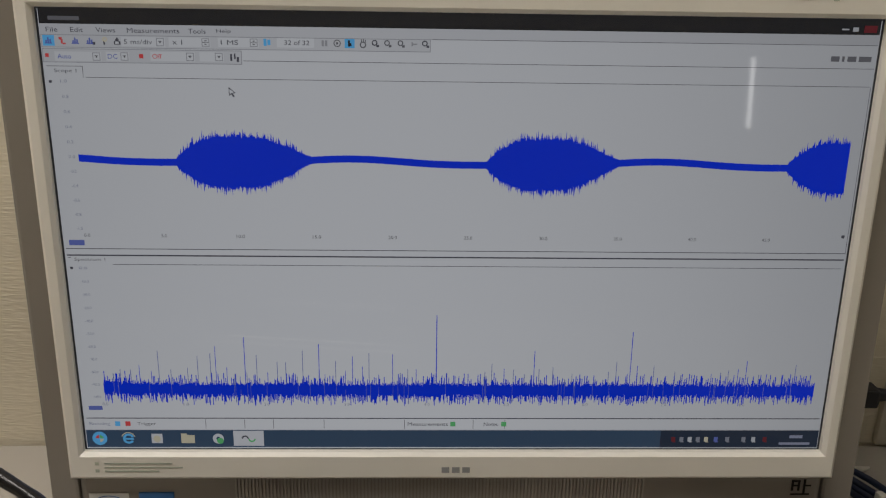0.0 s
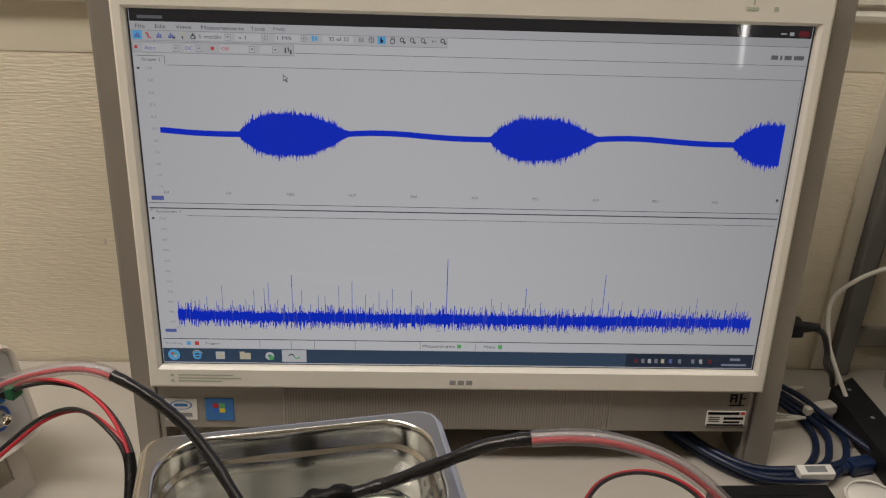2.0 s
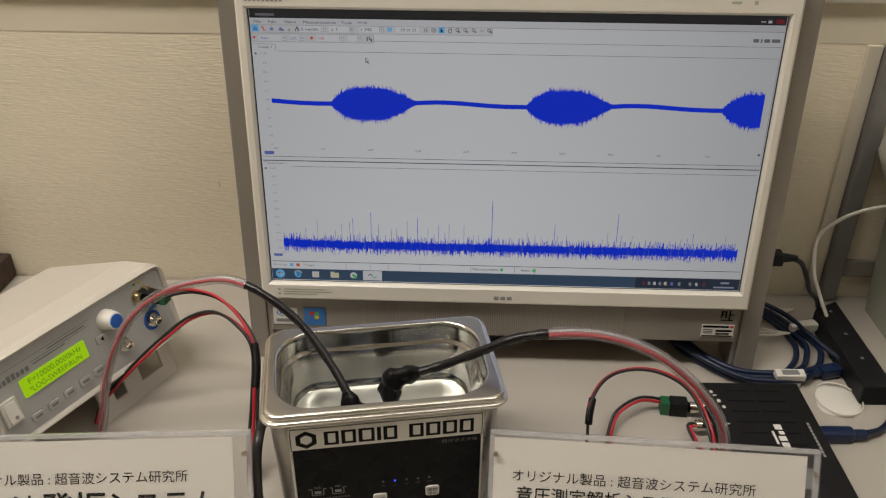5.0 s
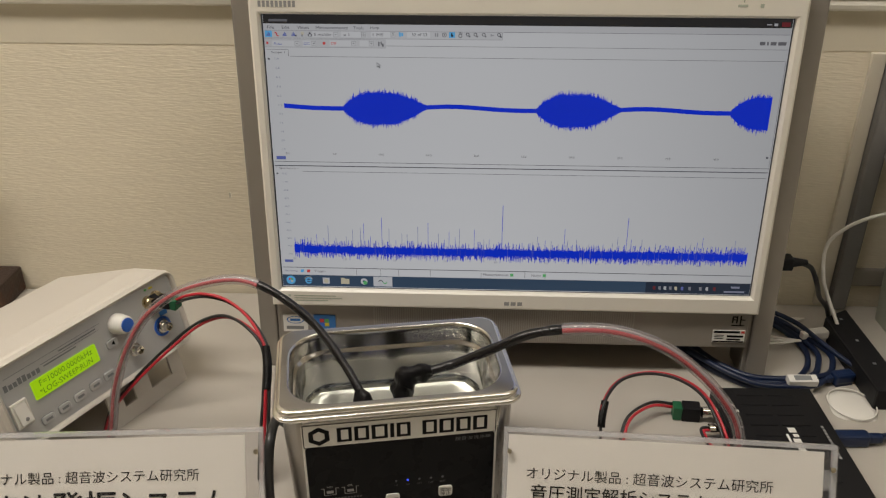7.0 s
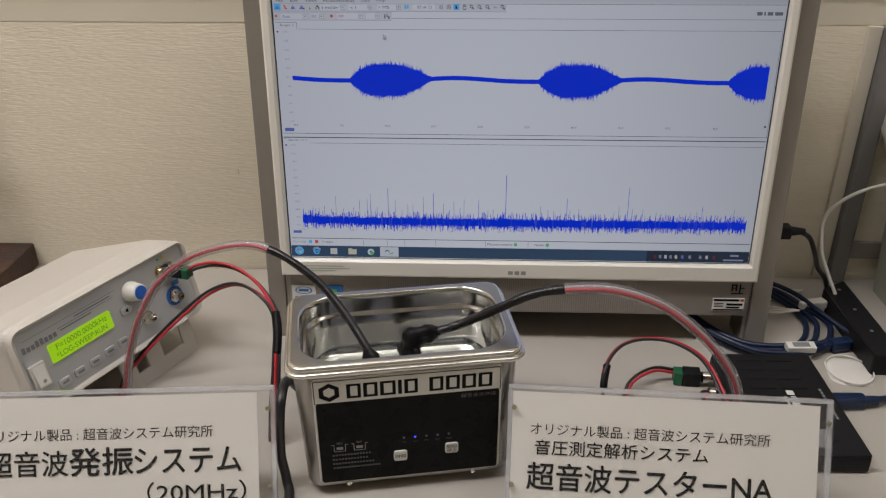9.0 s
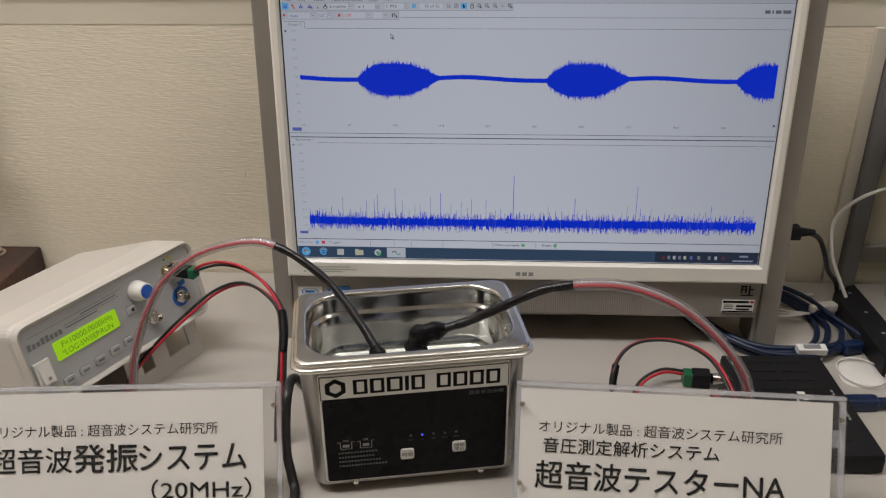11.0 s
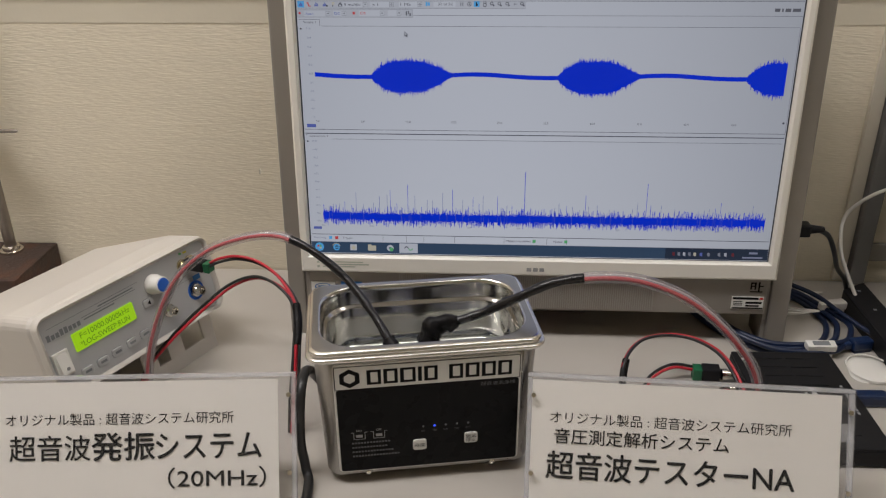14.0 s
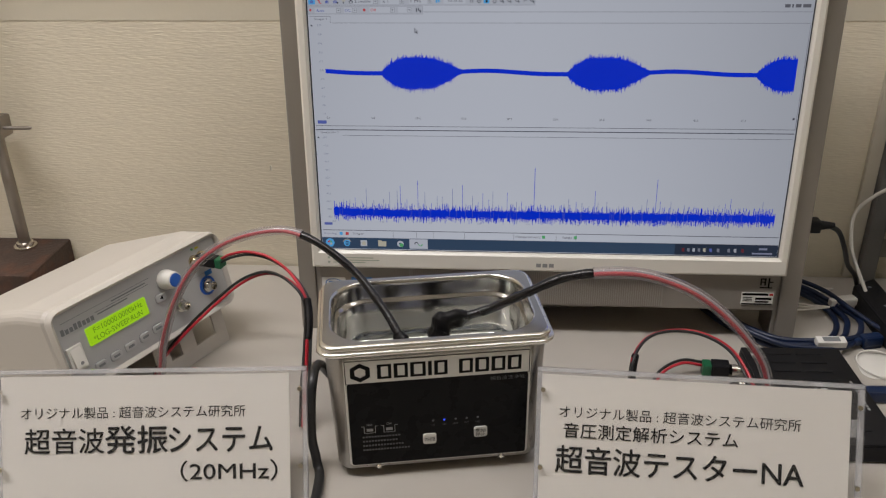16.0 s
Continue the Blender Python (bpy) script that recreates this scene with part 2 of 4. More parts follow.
def box(x0, x1, y0, y1, z0, z1, bevel=0.0, bm=None, seg=2):
    own = bmesh.new()
    bmesh.ops.create_cube(own, size=1)
    for v in own.verts:
        v.co = ((x0 + x1) / 2 + v.co.x * (x1 - x0), (y0 + y1) / 2 + v.co.y * (y1 - y0), (z0 + z1) / 2 + v.co.z * (z1 - z0))
    if bevel:
        bmesh.ops.bevel(own, geom=own.edges[:], offset=bevel, segments=seg, affect="EDGES", profile=0.6)
    if bm is None:
        return own
    me = bpy.data.meshes.new("tmp")
    own.to_mesh(me)
    own.free()
    bm.from_mesh(me)
    bpy.data.meshes.remove(me)
    return bm


def rounded(w, h, r, n=6, cx=0.0, cy=0.0):
    pts = []
    for sx, sy, a0 in ((1, 1, 0), (-1, 1, 90), (-1, -1, 180), (1, -1, 270)):
        for i in range(n + 1):
            a = radians(a0 + 90 * i / n)
            pts.append((cx + sx * (w / 2 - r) + r * math.cos(a), cy + sy * (h / 2 - r) + r * math.sin(a)))
    return pts


def loft(rings, cap_first=True, cap_last=True, bm=None):
    bm = bm or bmesh.new()
    rows = [[bm.verts.new(p) for p in ring] for ring in rings]
    n = len(rows[0])
    for a, b in zip(rows, rows[1:]):
        for i in range(n):
            bm.faces.new((a[i], a[(i + 1) % n], b[(i + 1) % n], b[i]))
    if cap_first:
        bm.faces.new(rows[0])
    if cap_last:
        bm.faces.new(rows[-1])
    return bm


def lathe(profile, n=20, axis="z", m=None, bm=None):
    """profile: (radius, height) pairs."""
    rings = []
    for r, h in profile:
        ring = []
        for i in range(n):
            a = 2 * math.pi * i / n
            p = Vector((r * math.cos(a), r * math.sin(a), h))
            ring.append(m @ p if m else p)
        rings.append(ring)
    return loft(rings, bm=bm)


def smooth_path(points, steps=8):
    p = [Vector(q) for q in points]
    p = [2 * p[0] - p[1]] + p + [2 * p[-1] - p[-2]]
    out = []
    for i in range(1, len(p) - 2):
        a, b, c, d = p[i - 1:i + 3]
        for k in range(steps):
            t = k / steps
            out.append(0.5 * ((2 * b) + (c - a) * t + (2 * a - 5 * b + 4 * c - d) * t * t + (3 * b - a - 3 * c + d) * t ** 3))
    out.append(p[-2])
    return out


def sweep(points, radius, n=10, offset=(0.0, 0.0), steps=8, twist=0.0, bm=None, swell=0.0):
    path = smooth_path(points, steps)
    rings, side = [], None
    for i, q in enumerate(path):
        way = (path[min(i + 1, len(path) - 1)] - path[max(i - 1, 0)]).normalized()
        if side is None:
            side = way.orthogonal().normalized()
        side = (side - way * side.dot(way)).normalized()
        up = way.cross(side)
        a0 = twist * i
        ox = offset[0] * math.cos(a0) - offset[1] * math.sin(a0)
        oy = offset[0] * math.sin(a0) + offset[1] * math.cos(a0)
        c = q + side * ox + up * oy
        r = radius * (1 + swell * math.sin(i * 1.7) * math.sin(i * 0.61))
        rings.append([c + (side * math.cos(2 * math.pi * k / n) + up * math.sin(2 * math.pi * k / n)) * r for k in range(n)])
    return loft(rings, bm=bm)


def flat(quads, bm=None):
    """Flat rectangles (x0, x1, z0, z1, y) that face -y."""
    bm = bm or bmesh.new()
    for x0, x1, z0, z1, y in quads:
        bm.faces.new([bm.verts.new(p) for p in ((x0, y, z0), (x1, y, z0), (x1, y, z1), (x0, y, z1))])
    return bm


def words(text, x, z, y, width=None, height=0.003, align="left", bold=0.0, thick=0.0):
    """Lettering in the plane of constant y, read from -y; x, z: the left end and the middle of the line."""
    cu = bpy.data.curves.new("t", "FONT")
    cu.body, cu.size, cu.offset, cu.extrude = text, 1.0, bold, thick
    cu.resolution_u = 3
    ob = new("t", cu)
    bpy.context.view_layer.update()
    me = bpy.data.meshes.new_from_object(ob.evaluated_get(bpy.context.evaluated_depsgraph_get()))
    bpy.data.objects.remove(ob)
    bpy.data.curves.remove(cu)
    bm = bmesh.new()
    bm.from_mesh(me)
    bpy.data.meshes.remove(me)
    xs, ys = [v.co.x for v in bm.verts], [v.co.y for v in bm.verts]
    sz = height / (max(ys) - min(ys))
    sx = width / (max(xs) - min(xs)) if width else sz
    w = (max(xs) - min(xs)) * sx
    x -= {"left": 0, "center": w / 2, "right": w}[align]
    for v in bm.verts:
        v.co = (x + (v.co.x - min(xs)) * sx, y - v.co.z * 0.001, z + (v.co.y - (max(ys) + min(ys)) / 2) * sz)
    return bm


def joined(bms):
    out = bmesh.new()
    for b in bms:
        me = bpy.data.meshes.new("tmp")
        b.to_mesh(me)
        b.free()
        out.from_mesh(me)
        bpy.data.meshes.remove(me)
    return out


# ---- the room ----
def structure(name, bm, mat, label, category):
    return tagged(part(name, bm, mat), label, category, kind="structure")


structure("floor", box(-2.2, 2.2, -3.0, WALL + 0.12, -0.05, 0.0), M_FLOOR, "grey vinyl office floor", "floor")
structure("ceiling", box(-2.2, 2.2, -3.0, WALL + 0.12, 2.6, 2.65), M_CEIL, "white mineral board ceiling", "ceiling")
structure("wall_north", box(-2.2, 2.2, WALL, WALL + 0.1, 0.0, 1.056), M_WALLPAPER, "cream wall with ribbed fabric wallpaper", "wall")
scuff = part("scuff", loft([[Vector((-0.307 + dx * k, WALL - y, 0.891 + dz * k)) for dx, dz in ((-0.0012, -0.003), (0.0010, -0.0034), (0.0016, 0.001), (0.0006, 0.0036), (-0.0010, 0.0026))] for y, k in ((0.0, 1.0), (0.0004, 0.8))]), M_STRIP)
tagged(scuff, "small dull scuff on the wallpaper", "scuff", kind="structure")
structure("wall_north_upper", box(-2.2, 2.2, WALL - 0.0005, WALL + 0.1, 1.056, 2.6), M_WALL, "smooth cream wall above the wallpaper", "wall")
structure("wall_south", box(-2.2, 2.2, -3.1, -3.0, 0, 2.6), M_WALL, "plain cream wall", "wall")
structure("wall_west", box(-2.3, -2.2, -3.0, WALL, 0, 2.6), M_WALL, "plain cream wall", "wall")
structure("wall_east", box(2.2, 2.3, -3.0, WALL, 0, 2.6), M_WALL, "plain cream wall", "wall")
rail = [(0.0, 1.0955), (-0.006, 1.0955), (-0.0085, 1.0975), (-0.0095, 1.1015), (-0.0085, 1.1055), (-0.006, 1.1075), (-0.006, 1.1095), (-0.011, 1.1105), (-0.011, 1.1165), (-0.009, 1.118), (0.0, 1.118)]
structure("trim", loft([[Vector((x, WALL + a, z)) for a, z in rail] for x in (-2.2, 2.2)]), M_SILL, "pale painted sill rail on the wall", "trim")
structure("trim", box(0.379, 2.2, WALL - 0.006, WALL, 0.795, 0.816, 0.002), M_METAL_LIGHT, "brownish skirting strip on the wall", "trim")
structure("wall_post", box(0.3465, 0.3605, WALL - 0.006, WALL, 0.77, 1.0555, 0.001), M_STRIP, "smooth cream strip beside the metal post", "post")
structure("wall_post", box(0.361, 0.3785, WALL - 0.016, WALL, 0.77, 1.0555, 0.002), M_METAL_DARK, "dark grey metal wall post", "post")
slit = empty("window_1", pose(1.525, -2.995, 1.06), "narrow bright window slit in the wall behind", "window", kind="structure")
part("pane", box(-0.008, 0.008, -0.002, 0.003, -0.16, 0.16), M_DAYLIGHT, slit)
for z in (-0.175, 0.162):
    part("window_frame", box(-0.022, 0.022, -0.004, 0.006, z, z + 0.013, 0.001), M_SILL, slit)
for x in (-0.021, 0.0085):
    part("window_frame", box(x, x + 0.0125, -0.004, 0.006, -0.1615, 0.1615, 0.001), M_SILL, slit)
for x in (-0.80, 0.75):
    e = empty("ceiling_light", pose(x, -0.02, 2.6), "white fluorescent ceiling light", "ceiling light", "ceiling lights")
    part("frame", box(-0.65, 0.65, -0.17, 0.17, -0.05, -0.002, 0.006), M_SILL, e)
    part("diffuser", box(-0.63, 0.63, -0.15, 0.15, -0.062, -0.052, 0.003), M_LAMP, e)

desk = empty("desk", pose(0, 0.2, 0), "light grey laminate desk against the wall", "desk")
part("tabletop", box(-1.0, 1.0, -0.35, WALL - 0.203, DESK - 0.03, DESK, 0.002), M_DESK, desk)
for x in (-0.95, 0.95):
    for y in (-0.3, 0.35):
        part("leg", box(x - 0.02, x + 0.02, y - 0.02, y + 0.02, 0, DESK - 0.031, 0.003), M_METAL_DARK, desk)

# ---- the computer ----
TILT_BACK = 4.8
pc = empty("desktop_computer", pose(0, 0.455, 0.86, -TILT_BACK), "silver and cream all-in-one computer, screen switched on", "computer")
W2, HH = 0.2215, 0.2535


def ring_frame(xo, z0, z1, xi, zi0, zi1, y0, y1, lip):
    """A frame with an opening: outer half width xo, from z0 to z1."""
    def rect(x, a, b, y):
        return [Vector(p) for p in ((-x, y, a), (x, y, a), (x, y, b), (-x, y, b))]
    rings = [rect(xi, zi0, zi1, y1), rect(xi, zi0, zi1, y0 + lip), rect(xi + lip, zi0 - lip, zi1 + lip, y0), rect(xo - lip, z0 + lip, z1 - lip, y0), rect(xo, z0, z1, y0 + lip), rect(xo, z0, z1, y1)]
    bm = loft(rings, False, False)
    return bm


part("bezel", ring_frame(0.2307, -0.0177, 0.276, W2, 0, HH, -0.006, 0.012, 0.0022), M_BEZEL, pc, "cream plastic screen bezel")
for s in (-1, 1):
    x0, x1 = sorted((s * 0.2311, -0.2485 if s < 0 else 0.2505))
    part("side_frame", box(x0, x1, 0.006, 0.050, -0.0922, 0.274, 0.002), M_SILVER, pc, "silver side frame that ends in a foot")
    x0, x1 = sorted((s * 0.2265, s * 0.2308))
    part("foot", box(x0, x1, 0.008, 0.045, -0.0915, -0.0182, 0.001), M_SILVER, pc)
part("back_shell", box(-0.230, 0.230, 0.0125, 0.075, -0.055, 0.272, 0.008), M_SILVER, pc)
part("speaker_panel", box(-0.2262, 0.2262, 0.002, 0.0122, -0.057, -0.0182, 0.0015), M_SILVER, pc, "silver speaker panel under the screen")
bm = bmesh.new()
for i in range(118):
    x = -0.134 + 0.25 * i / 117
    box(x - 0.0006, x + 0.0006, 0.0008, 0.003, -0.0545, -0.0205, 0, bm)
part("grille", bm, M_RIB, pc, "fine upright speaker grille ribs")
part("base_plate", box(-0.170, 0.166, 0.022, 0.060, -0.0640, -0.0574, 0.002), M_BLACK, pc, "black plate under the speaker panel")
part("rear_stand", box(-0.06, 0.06, 0.062, 0.13, -0.1015, -0.0562, 0.004), M_SILVER, pc)
for k in range(3):
    part("brand_mark", flat([(-0.0090 + k * 0.0062, -0.0044 + k * 0.0062, -0.0126, -0.0088, -0.0063)]), M_GREYPRINT, pc)
part("brand_mark", flat([(-0.222 + i * 0.0036, -0.2196 + i * 0.0036, 0.2595, 0.2645, -0.0063) for i in range(9)]), M_GREYPRINT, pc)
part("bezel_print", flat([(-0.209, -0.209 + w, z, z + 0.0009, -0.0063) for w, z in ((0.040, -0.0068), (0.046, -0.0094), (0.032, -0.0118))] + [(-0.2145, -0.2122, -0.0075, -0.0055, -0.0063), (-0.2145, -0.2122, -0.0122, -0.0102, -0.0063)]), M_PALEPRINT, pc)
part("camera_mark", flat([(0.176, 0.1772, 0.266, 0.2735, -0.0063), (0.172, 0.180, 0.2625, 0.2645, -0.0063), (0.190, 0.193, 0.2620, 0.2650, -0.0063)]), M_PALEPRINT, pc)
st = part("sticker", box(-0.2235, -0.1995, 0.0012, 0.0022, -0.0495, -0.031, 0.0004), M_WHITE, pc, "white and blue processor sticker")
oval = [[Vector((-0.2115 + k * 0.0085 * math.cos(a * math.pi / 12), 0.0010, -0.0365 + k * 0.0040 * math.sin(a * math.pi / 12))) for a in range(24)] for k in (1.0, 0.86)]
part("sticker_print", loft(oval, False, False), M_BLUEPRINT, st)
part("sticker_print", flat([(-0.2165, -0.2065, -0.0378, -0.0352, 0.0010)]), M_BLUEPRINT, st)
part("sticker_print", flat([(-0.2205, -0.2035, -0.0466, -0.0432, 0.0010)]), M_FACELINE, st)
st = part("sticker", box(-0.1935, -0.1720, 0.0010, 0.0022, -0.0500, -0.0305, 0.0006), M_BLUEPRINT, pc, "blue sticker with a four-colour flag")
for dx, dz, mat in ((0, 0, M_REDPRINT), (1, 0, M_GREENPRINT), (0, 1, M_KNOBBLUE), (1, 1, M_YELLOWPRINT)):
    part("sticker_print", flat([(-0.1875 + dx * 0.0048, -0.1832 + dx * 0.0048, -0.0385 - dz * 0.0042, -0.0347 - dz * 0.0042, 0.0008)]), mat, st)
st = part("sticker", box(0.1925, 0.2232, 0.0008, 0.0018, -0.0508, -0.0375, 0.0003), M_WHITE, pc, "black and white warning sticker")
part("sticker_print", flat([(0.1932, 0.2180, -0.0405, -0.0381, 0.0006), (0.1932, 0.2225, -0.0503, -0.0489, 0.0006)] + [(0.1942, 0.2030, -0.0432 - i * 0.0018, -0.0424 - i * 0.0018, 0.0006) for i in range(3)] + [(0.206, 0.2215, -0.0450, -0.0427, 0.0006), (0.206, 0.219, -0.0480, -0.0462, 0.0006)]), M_INK, st)
part("sticker_print", flat([(0.2190, 0.2225, -0.0405, -0.0381, 0.0006)]), M_REDPRINT, st)
part("port_mark", flat([(0.209 + a, 0.209 + b, -0.0330 + c, -0.0330 + d, 0.0014) for a, b, c, d in ((0, 0.0055, 0.009, 0.0105), (0, 0.0055, 0.006, 0.0072), (0, 0.0015, 0.003, 0.0105), (0.004, 0.0055, 0.003, 0.0105), (0, 0.012, 0, 0.0012), (0.0075, 0.009, 0.001, 0.011), (0.009, 0.0125, 0.006, 0.0072))]), M_INK, pc)

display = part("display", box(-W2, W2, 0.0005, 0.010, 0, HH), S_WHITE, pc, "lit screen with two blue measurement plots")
L1, L2, L3, L4 = 0.0002, -0.0001, -0.0004, -0.0007


def on_screen(name, quads, mat, layer):
    """Rectangles in millimetres from the screen's lower left corner."""
    return part(name, flat([(a / 1000 - W2, b / 1000 - W2, c / 1000, d / 1000, layer) for a, b, c, d in quads]), mat, display)


def screen_words(text, u, v, h, mat, w=None, align="left"):
    return part("lettering", words(text, u / 1000 - W2, v / 1000, L3, w / 1000 if w else None, h / 1000, align), mat, display)


on_screen("border", [(0, 1.2, 0, 253.5), (441.8, 443, 0, 253.5), (0, 443, 0, 0.8), (0, 443, 252.5, 253.5)], S_TITLE, L4)
on_screen("title_bar", [(1.2, 441.8, 245.2, 252.6)], S_TITLE, L1)
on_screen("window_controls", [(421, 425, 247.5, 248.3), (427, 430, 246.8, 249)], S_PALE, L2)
on_screen("close_button", [(433, 440, 246.3, 250)], S_MAROON, L2)
on_screen("title_print", [(6, 22, 247, 249)], S_LINE, L2)
on_screen("taskbar", [(1.2, 441.8, 1, 12.5)], S_TASK, L1)
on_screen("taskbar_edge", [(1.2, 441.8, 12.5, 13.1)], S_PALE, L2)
on_screen("taskbar_tray", [(345, 441.8, 1, 12.5)], S_TASKDARK, L2)


def disc(name, u, v, r, mat, layer, inner=0.0, a0=0, a1=360):
    """A disc, ring or sector on the screen, in millimetres."""
    bm = bmesh.new()
    n = max(6, (a1 - a0) // 18)
    ang = [radians(a0 + (a1 - a0) * k / n) for k in range(n + 1)]
    for p, q in zip(ang, ang[1:]):
        pts = [(u + r * math.cos(p), v + r * math.sin(p)), (u + r * math.cos(q), v + r * math.sin(q)), (u + inner * math.cos(q), v + inner * math.sin(q)), (u + inner * math.cos(p), v + inner * math.sin(p))]
        if not inner:
            pts = pts[:3]
        bm.faces.new([bm.verts.new((x / 1000 - W2, layer, z / 1000)) for x, z in pts])
    return part(name, bm, mat, display)


disc("taskbar_icon", 9, 7, 4.4, S_ICON, L2)
for k, mat in enumerate((S_GREEN, S_RED, S_ICON, S_CREAM)):
    disc("taskbar_icon", 9, 7, 2.4, mat, L3, 0.5, 90 * k + 6, 90 * k + 84)
disc("taskbar_icon", 26, 6.8, 3.4, S_ICON, L2, 2.0, 20, 330)
on_screen("taskbar_icon", [(23.5, 29.2, 6.3, 7.4)], S_ICON, L3)
disc("taskbar_icon", 26, 6.9, 4.3, S_CREAM, L3, 3.8, 20, 160)
on_screen("taskbar_icon", [(39.5, 46, 3.8, 10)], S_PALE, L2)
disc("taskbar_icon", 42.8, 6.8, 2.2, S_CREAM, L3)
on_screen("taskbar_icon", [(57, 65, 3.8, 9.2), (57, 60.5, 9.2, 10.2)], S_CREAM, L2)
disc("taskbar_icon", 79, 6.8, 3.3, S_PALE, L2, 1.2)
disc("taskbar_icon", 80.2, 5.6, 2.0, S_GREEN, L3)
on_screen("taskbar_icon", [(88, 106, 2, 12)], S_PALE, L2)
disc("taskbar_icon", 95, 6.9, 2.2, S_TEXT, L3, 1.3, 0, 180)
disc("taskbar_icon", 99, 6.9, 2.2, S_GREEN, L3, 1.3, 180, 360)
for i, u in enumerate((353, 358, 363, 368, 373, 379, 386, 396, 402, 409)):
    on_screen("tray_icon", [(u - 1.3, u + 1.1, 5.2, 8.2), (u - 0.6, u + 1.4, 4.6, 5.2)], (S_MAROON, S_DIM, S_PALE, S_DIM, S_CREAM, S_BLUESOFT, S_DIM, S_DIM, S_PALE, S_MAROON)[i], L3)
on_screen("clock_print", [(424, 432, 7.4, 9.4), (418, 437, 3.0, 4.6)], S_FAINT, L3)
# menu, toolbars, tabs and rules
for text, u, w in (("File", 4.5, 6), ("Edit", 17, 6.5), ("Views", 30, 10), ("Measurements", 46, 27), ("Tools", 77.5, 9), ("Help", 92, 7.5)):
    screen_words(text, u, 242.3, 2.4, S_TEXT, w)
for text, u, v, w, mat in (("5 ms/div", 44, 236.6, 14.5, S_TEXT), ("x 1", 69, 236.7, 5, S_TEXT), ("1 MS", 94, 236.9, 9, S_TEXT), ("32 of 32", 127, 237.2, 13, S_TEXT), ("Auto", 9, 228.8, 7, S_BLUESOFT), ("DC", 35, 229, 5, S_BLUESOFT), ("Off", 58, 229.3, 5, S_RED), ("Scope 1", 6.5, 221.2, 11.5, S_TEXT), ("Spectrum 1", 6, 118, 17, S_LINE), ("Measurements", 192, 16.7, 24, S_TEXT), ("Notes", 237.5, 16.7, 8.5, S_TEXT), ("Trigger", 32, 16.6, 11, S_LINE), ("Running", 4, 16.6, 12, S_FAINT)):
    screen_words(text, u, v, 2.4, mat, w)


def outline(u0, u1, v0, v1, t=0.35):
    return [(u0, u1, v0, v0 + t), (u0, u1, v1 - t, v1), (u0, u0 + t, v0, v1), (u1 - t, u1, v0, v1)]


on_screen("menu_bar", [(1.2, 441.8, 239.8, 245.2)], S_PALE, L1)
on_screen("toolbar", [(1.2, 203.5, 233.4, 239.6), (1.2, 104.5, 225.8, 232.6)], S_PALE, L1)
on_screen("toolbar_edge", outline(1.2, 203.5, 233.2, 239.8) + outline(1.2, 104.5, 225.6, 232.8), S_BOX, L2)
for u0, u1, v in ((42.5, 65, 236.6), (67, 88.5, 236.7), (92.5, 113.5, 236.9), (123, 142.5, 237.1), (7.5, 31.5, 228.8), (34, 46, 229), (57, 80, 229.3), (82.5, 95, 229.4)):
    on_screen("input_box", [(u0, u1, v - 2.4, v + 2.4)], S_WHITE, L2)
    if u0 != 123:
        on_screen("drop_arrow", outline(u1 - 4.4, u1 - 0.4, v - 2.1, v + 2.1, 0.4), S_BOX, L3)
        if u0 in (67, 92.5):
            on_screen("drop_arrow", [(u1 - 3.0, u1 - 1.8, v + 0.6, v + 1.1), (u1 - 3.0, u1 - 1.8, v - 1.1, v - 0.6), (u1 - 4.2, u1 - 0.6, v - 0.15, v + 0.15)], S_LINE, L3)
        else:
            on_screen("drop_arrow", [(u1 - 3.2, u1 - 1.6, v + 0.1, v + 0.6), (u1 - 2.8, u1 - 2.0, v - 0.5, v + 0.1)], S_LINE, L3)
def icon_curve(u, v, mat):
    """A tiny plot icon: a baseline with a hump."""
    on_screen("tool_icon", [(u - 1.9, u + 1.9, v - 1.7, v - 1.2), (u - 1.5, u - 0.7, v - 1.2, v + 0.2), (u - 0.5, u + 0.3, v - 1.2, v + 1.5), (u + 0.5, u + 1.4, v - 1.2, v + 0.6)], mat, L3)


def icon_lens(u, v, mat):
    disc("tool_icon", u - 0.4, v + 0.5, 1.5, mat, L3, 0.9)
    on_screen("tool_icon", [(u + 0.5, u + 1.9, v - 1.7, v - 0.5)], mat, L3)


on_screen("tool_icon", [(2.2, 8.2, 234.0, 239.4)], S_ICON, L2)
for u, mat in ((5.2, S_BLUESOFT), (19, S_BLUESOFT), (26.5, S_BLUESOFT)):
    icon_curve(u, 236.8, mat)
on_screen("tool_icon", [(10.6, 12.2, 237.2, 238.4), (11.6, 12.6, 235.2, 237.4), (12.4, 14.0, 234.8, 235.6)], S_RED, L3)
on_screen("tool_icon", [(27.8, 29.2, 234.8, 236.2)], S_TEXT, L3)
disc("tool_icon", 34.2, 237.6, 1.3, S_CREAM, L3, 0.5)
on_screen("tool_icon", [(33.4, 34.2, 234.8, 236.6)], S_TEXT, L3)
on_screen("tool_icon", [(38.8, 42.2, 235.0, 236.8), (39.6, 41.4, 236.8, 237.8), (40.1, 40.9, 237.8, 238.6)], S_TEXT, L3)
on_screen("tool_icon", [(39.6, 41.4, 235.4, 236.6)], S_WHITE, L4)
on_screen("tool_icon", [(116.2, 117.8, 235.4, 239.0), (118.2, 119.8, 235.8, 238.6)], S_ICON, L3)
on_screen("tool_icon", [(146.4, 147.6, 235.6, 238.6), (148.2, 149.4, 235.6, 238.6)], S_BOX, L3)
disc("tool_icon", 154.5, 237.2, 1.9, S_LINE, L3, 1.4)
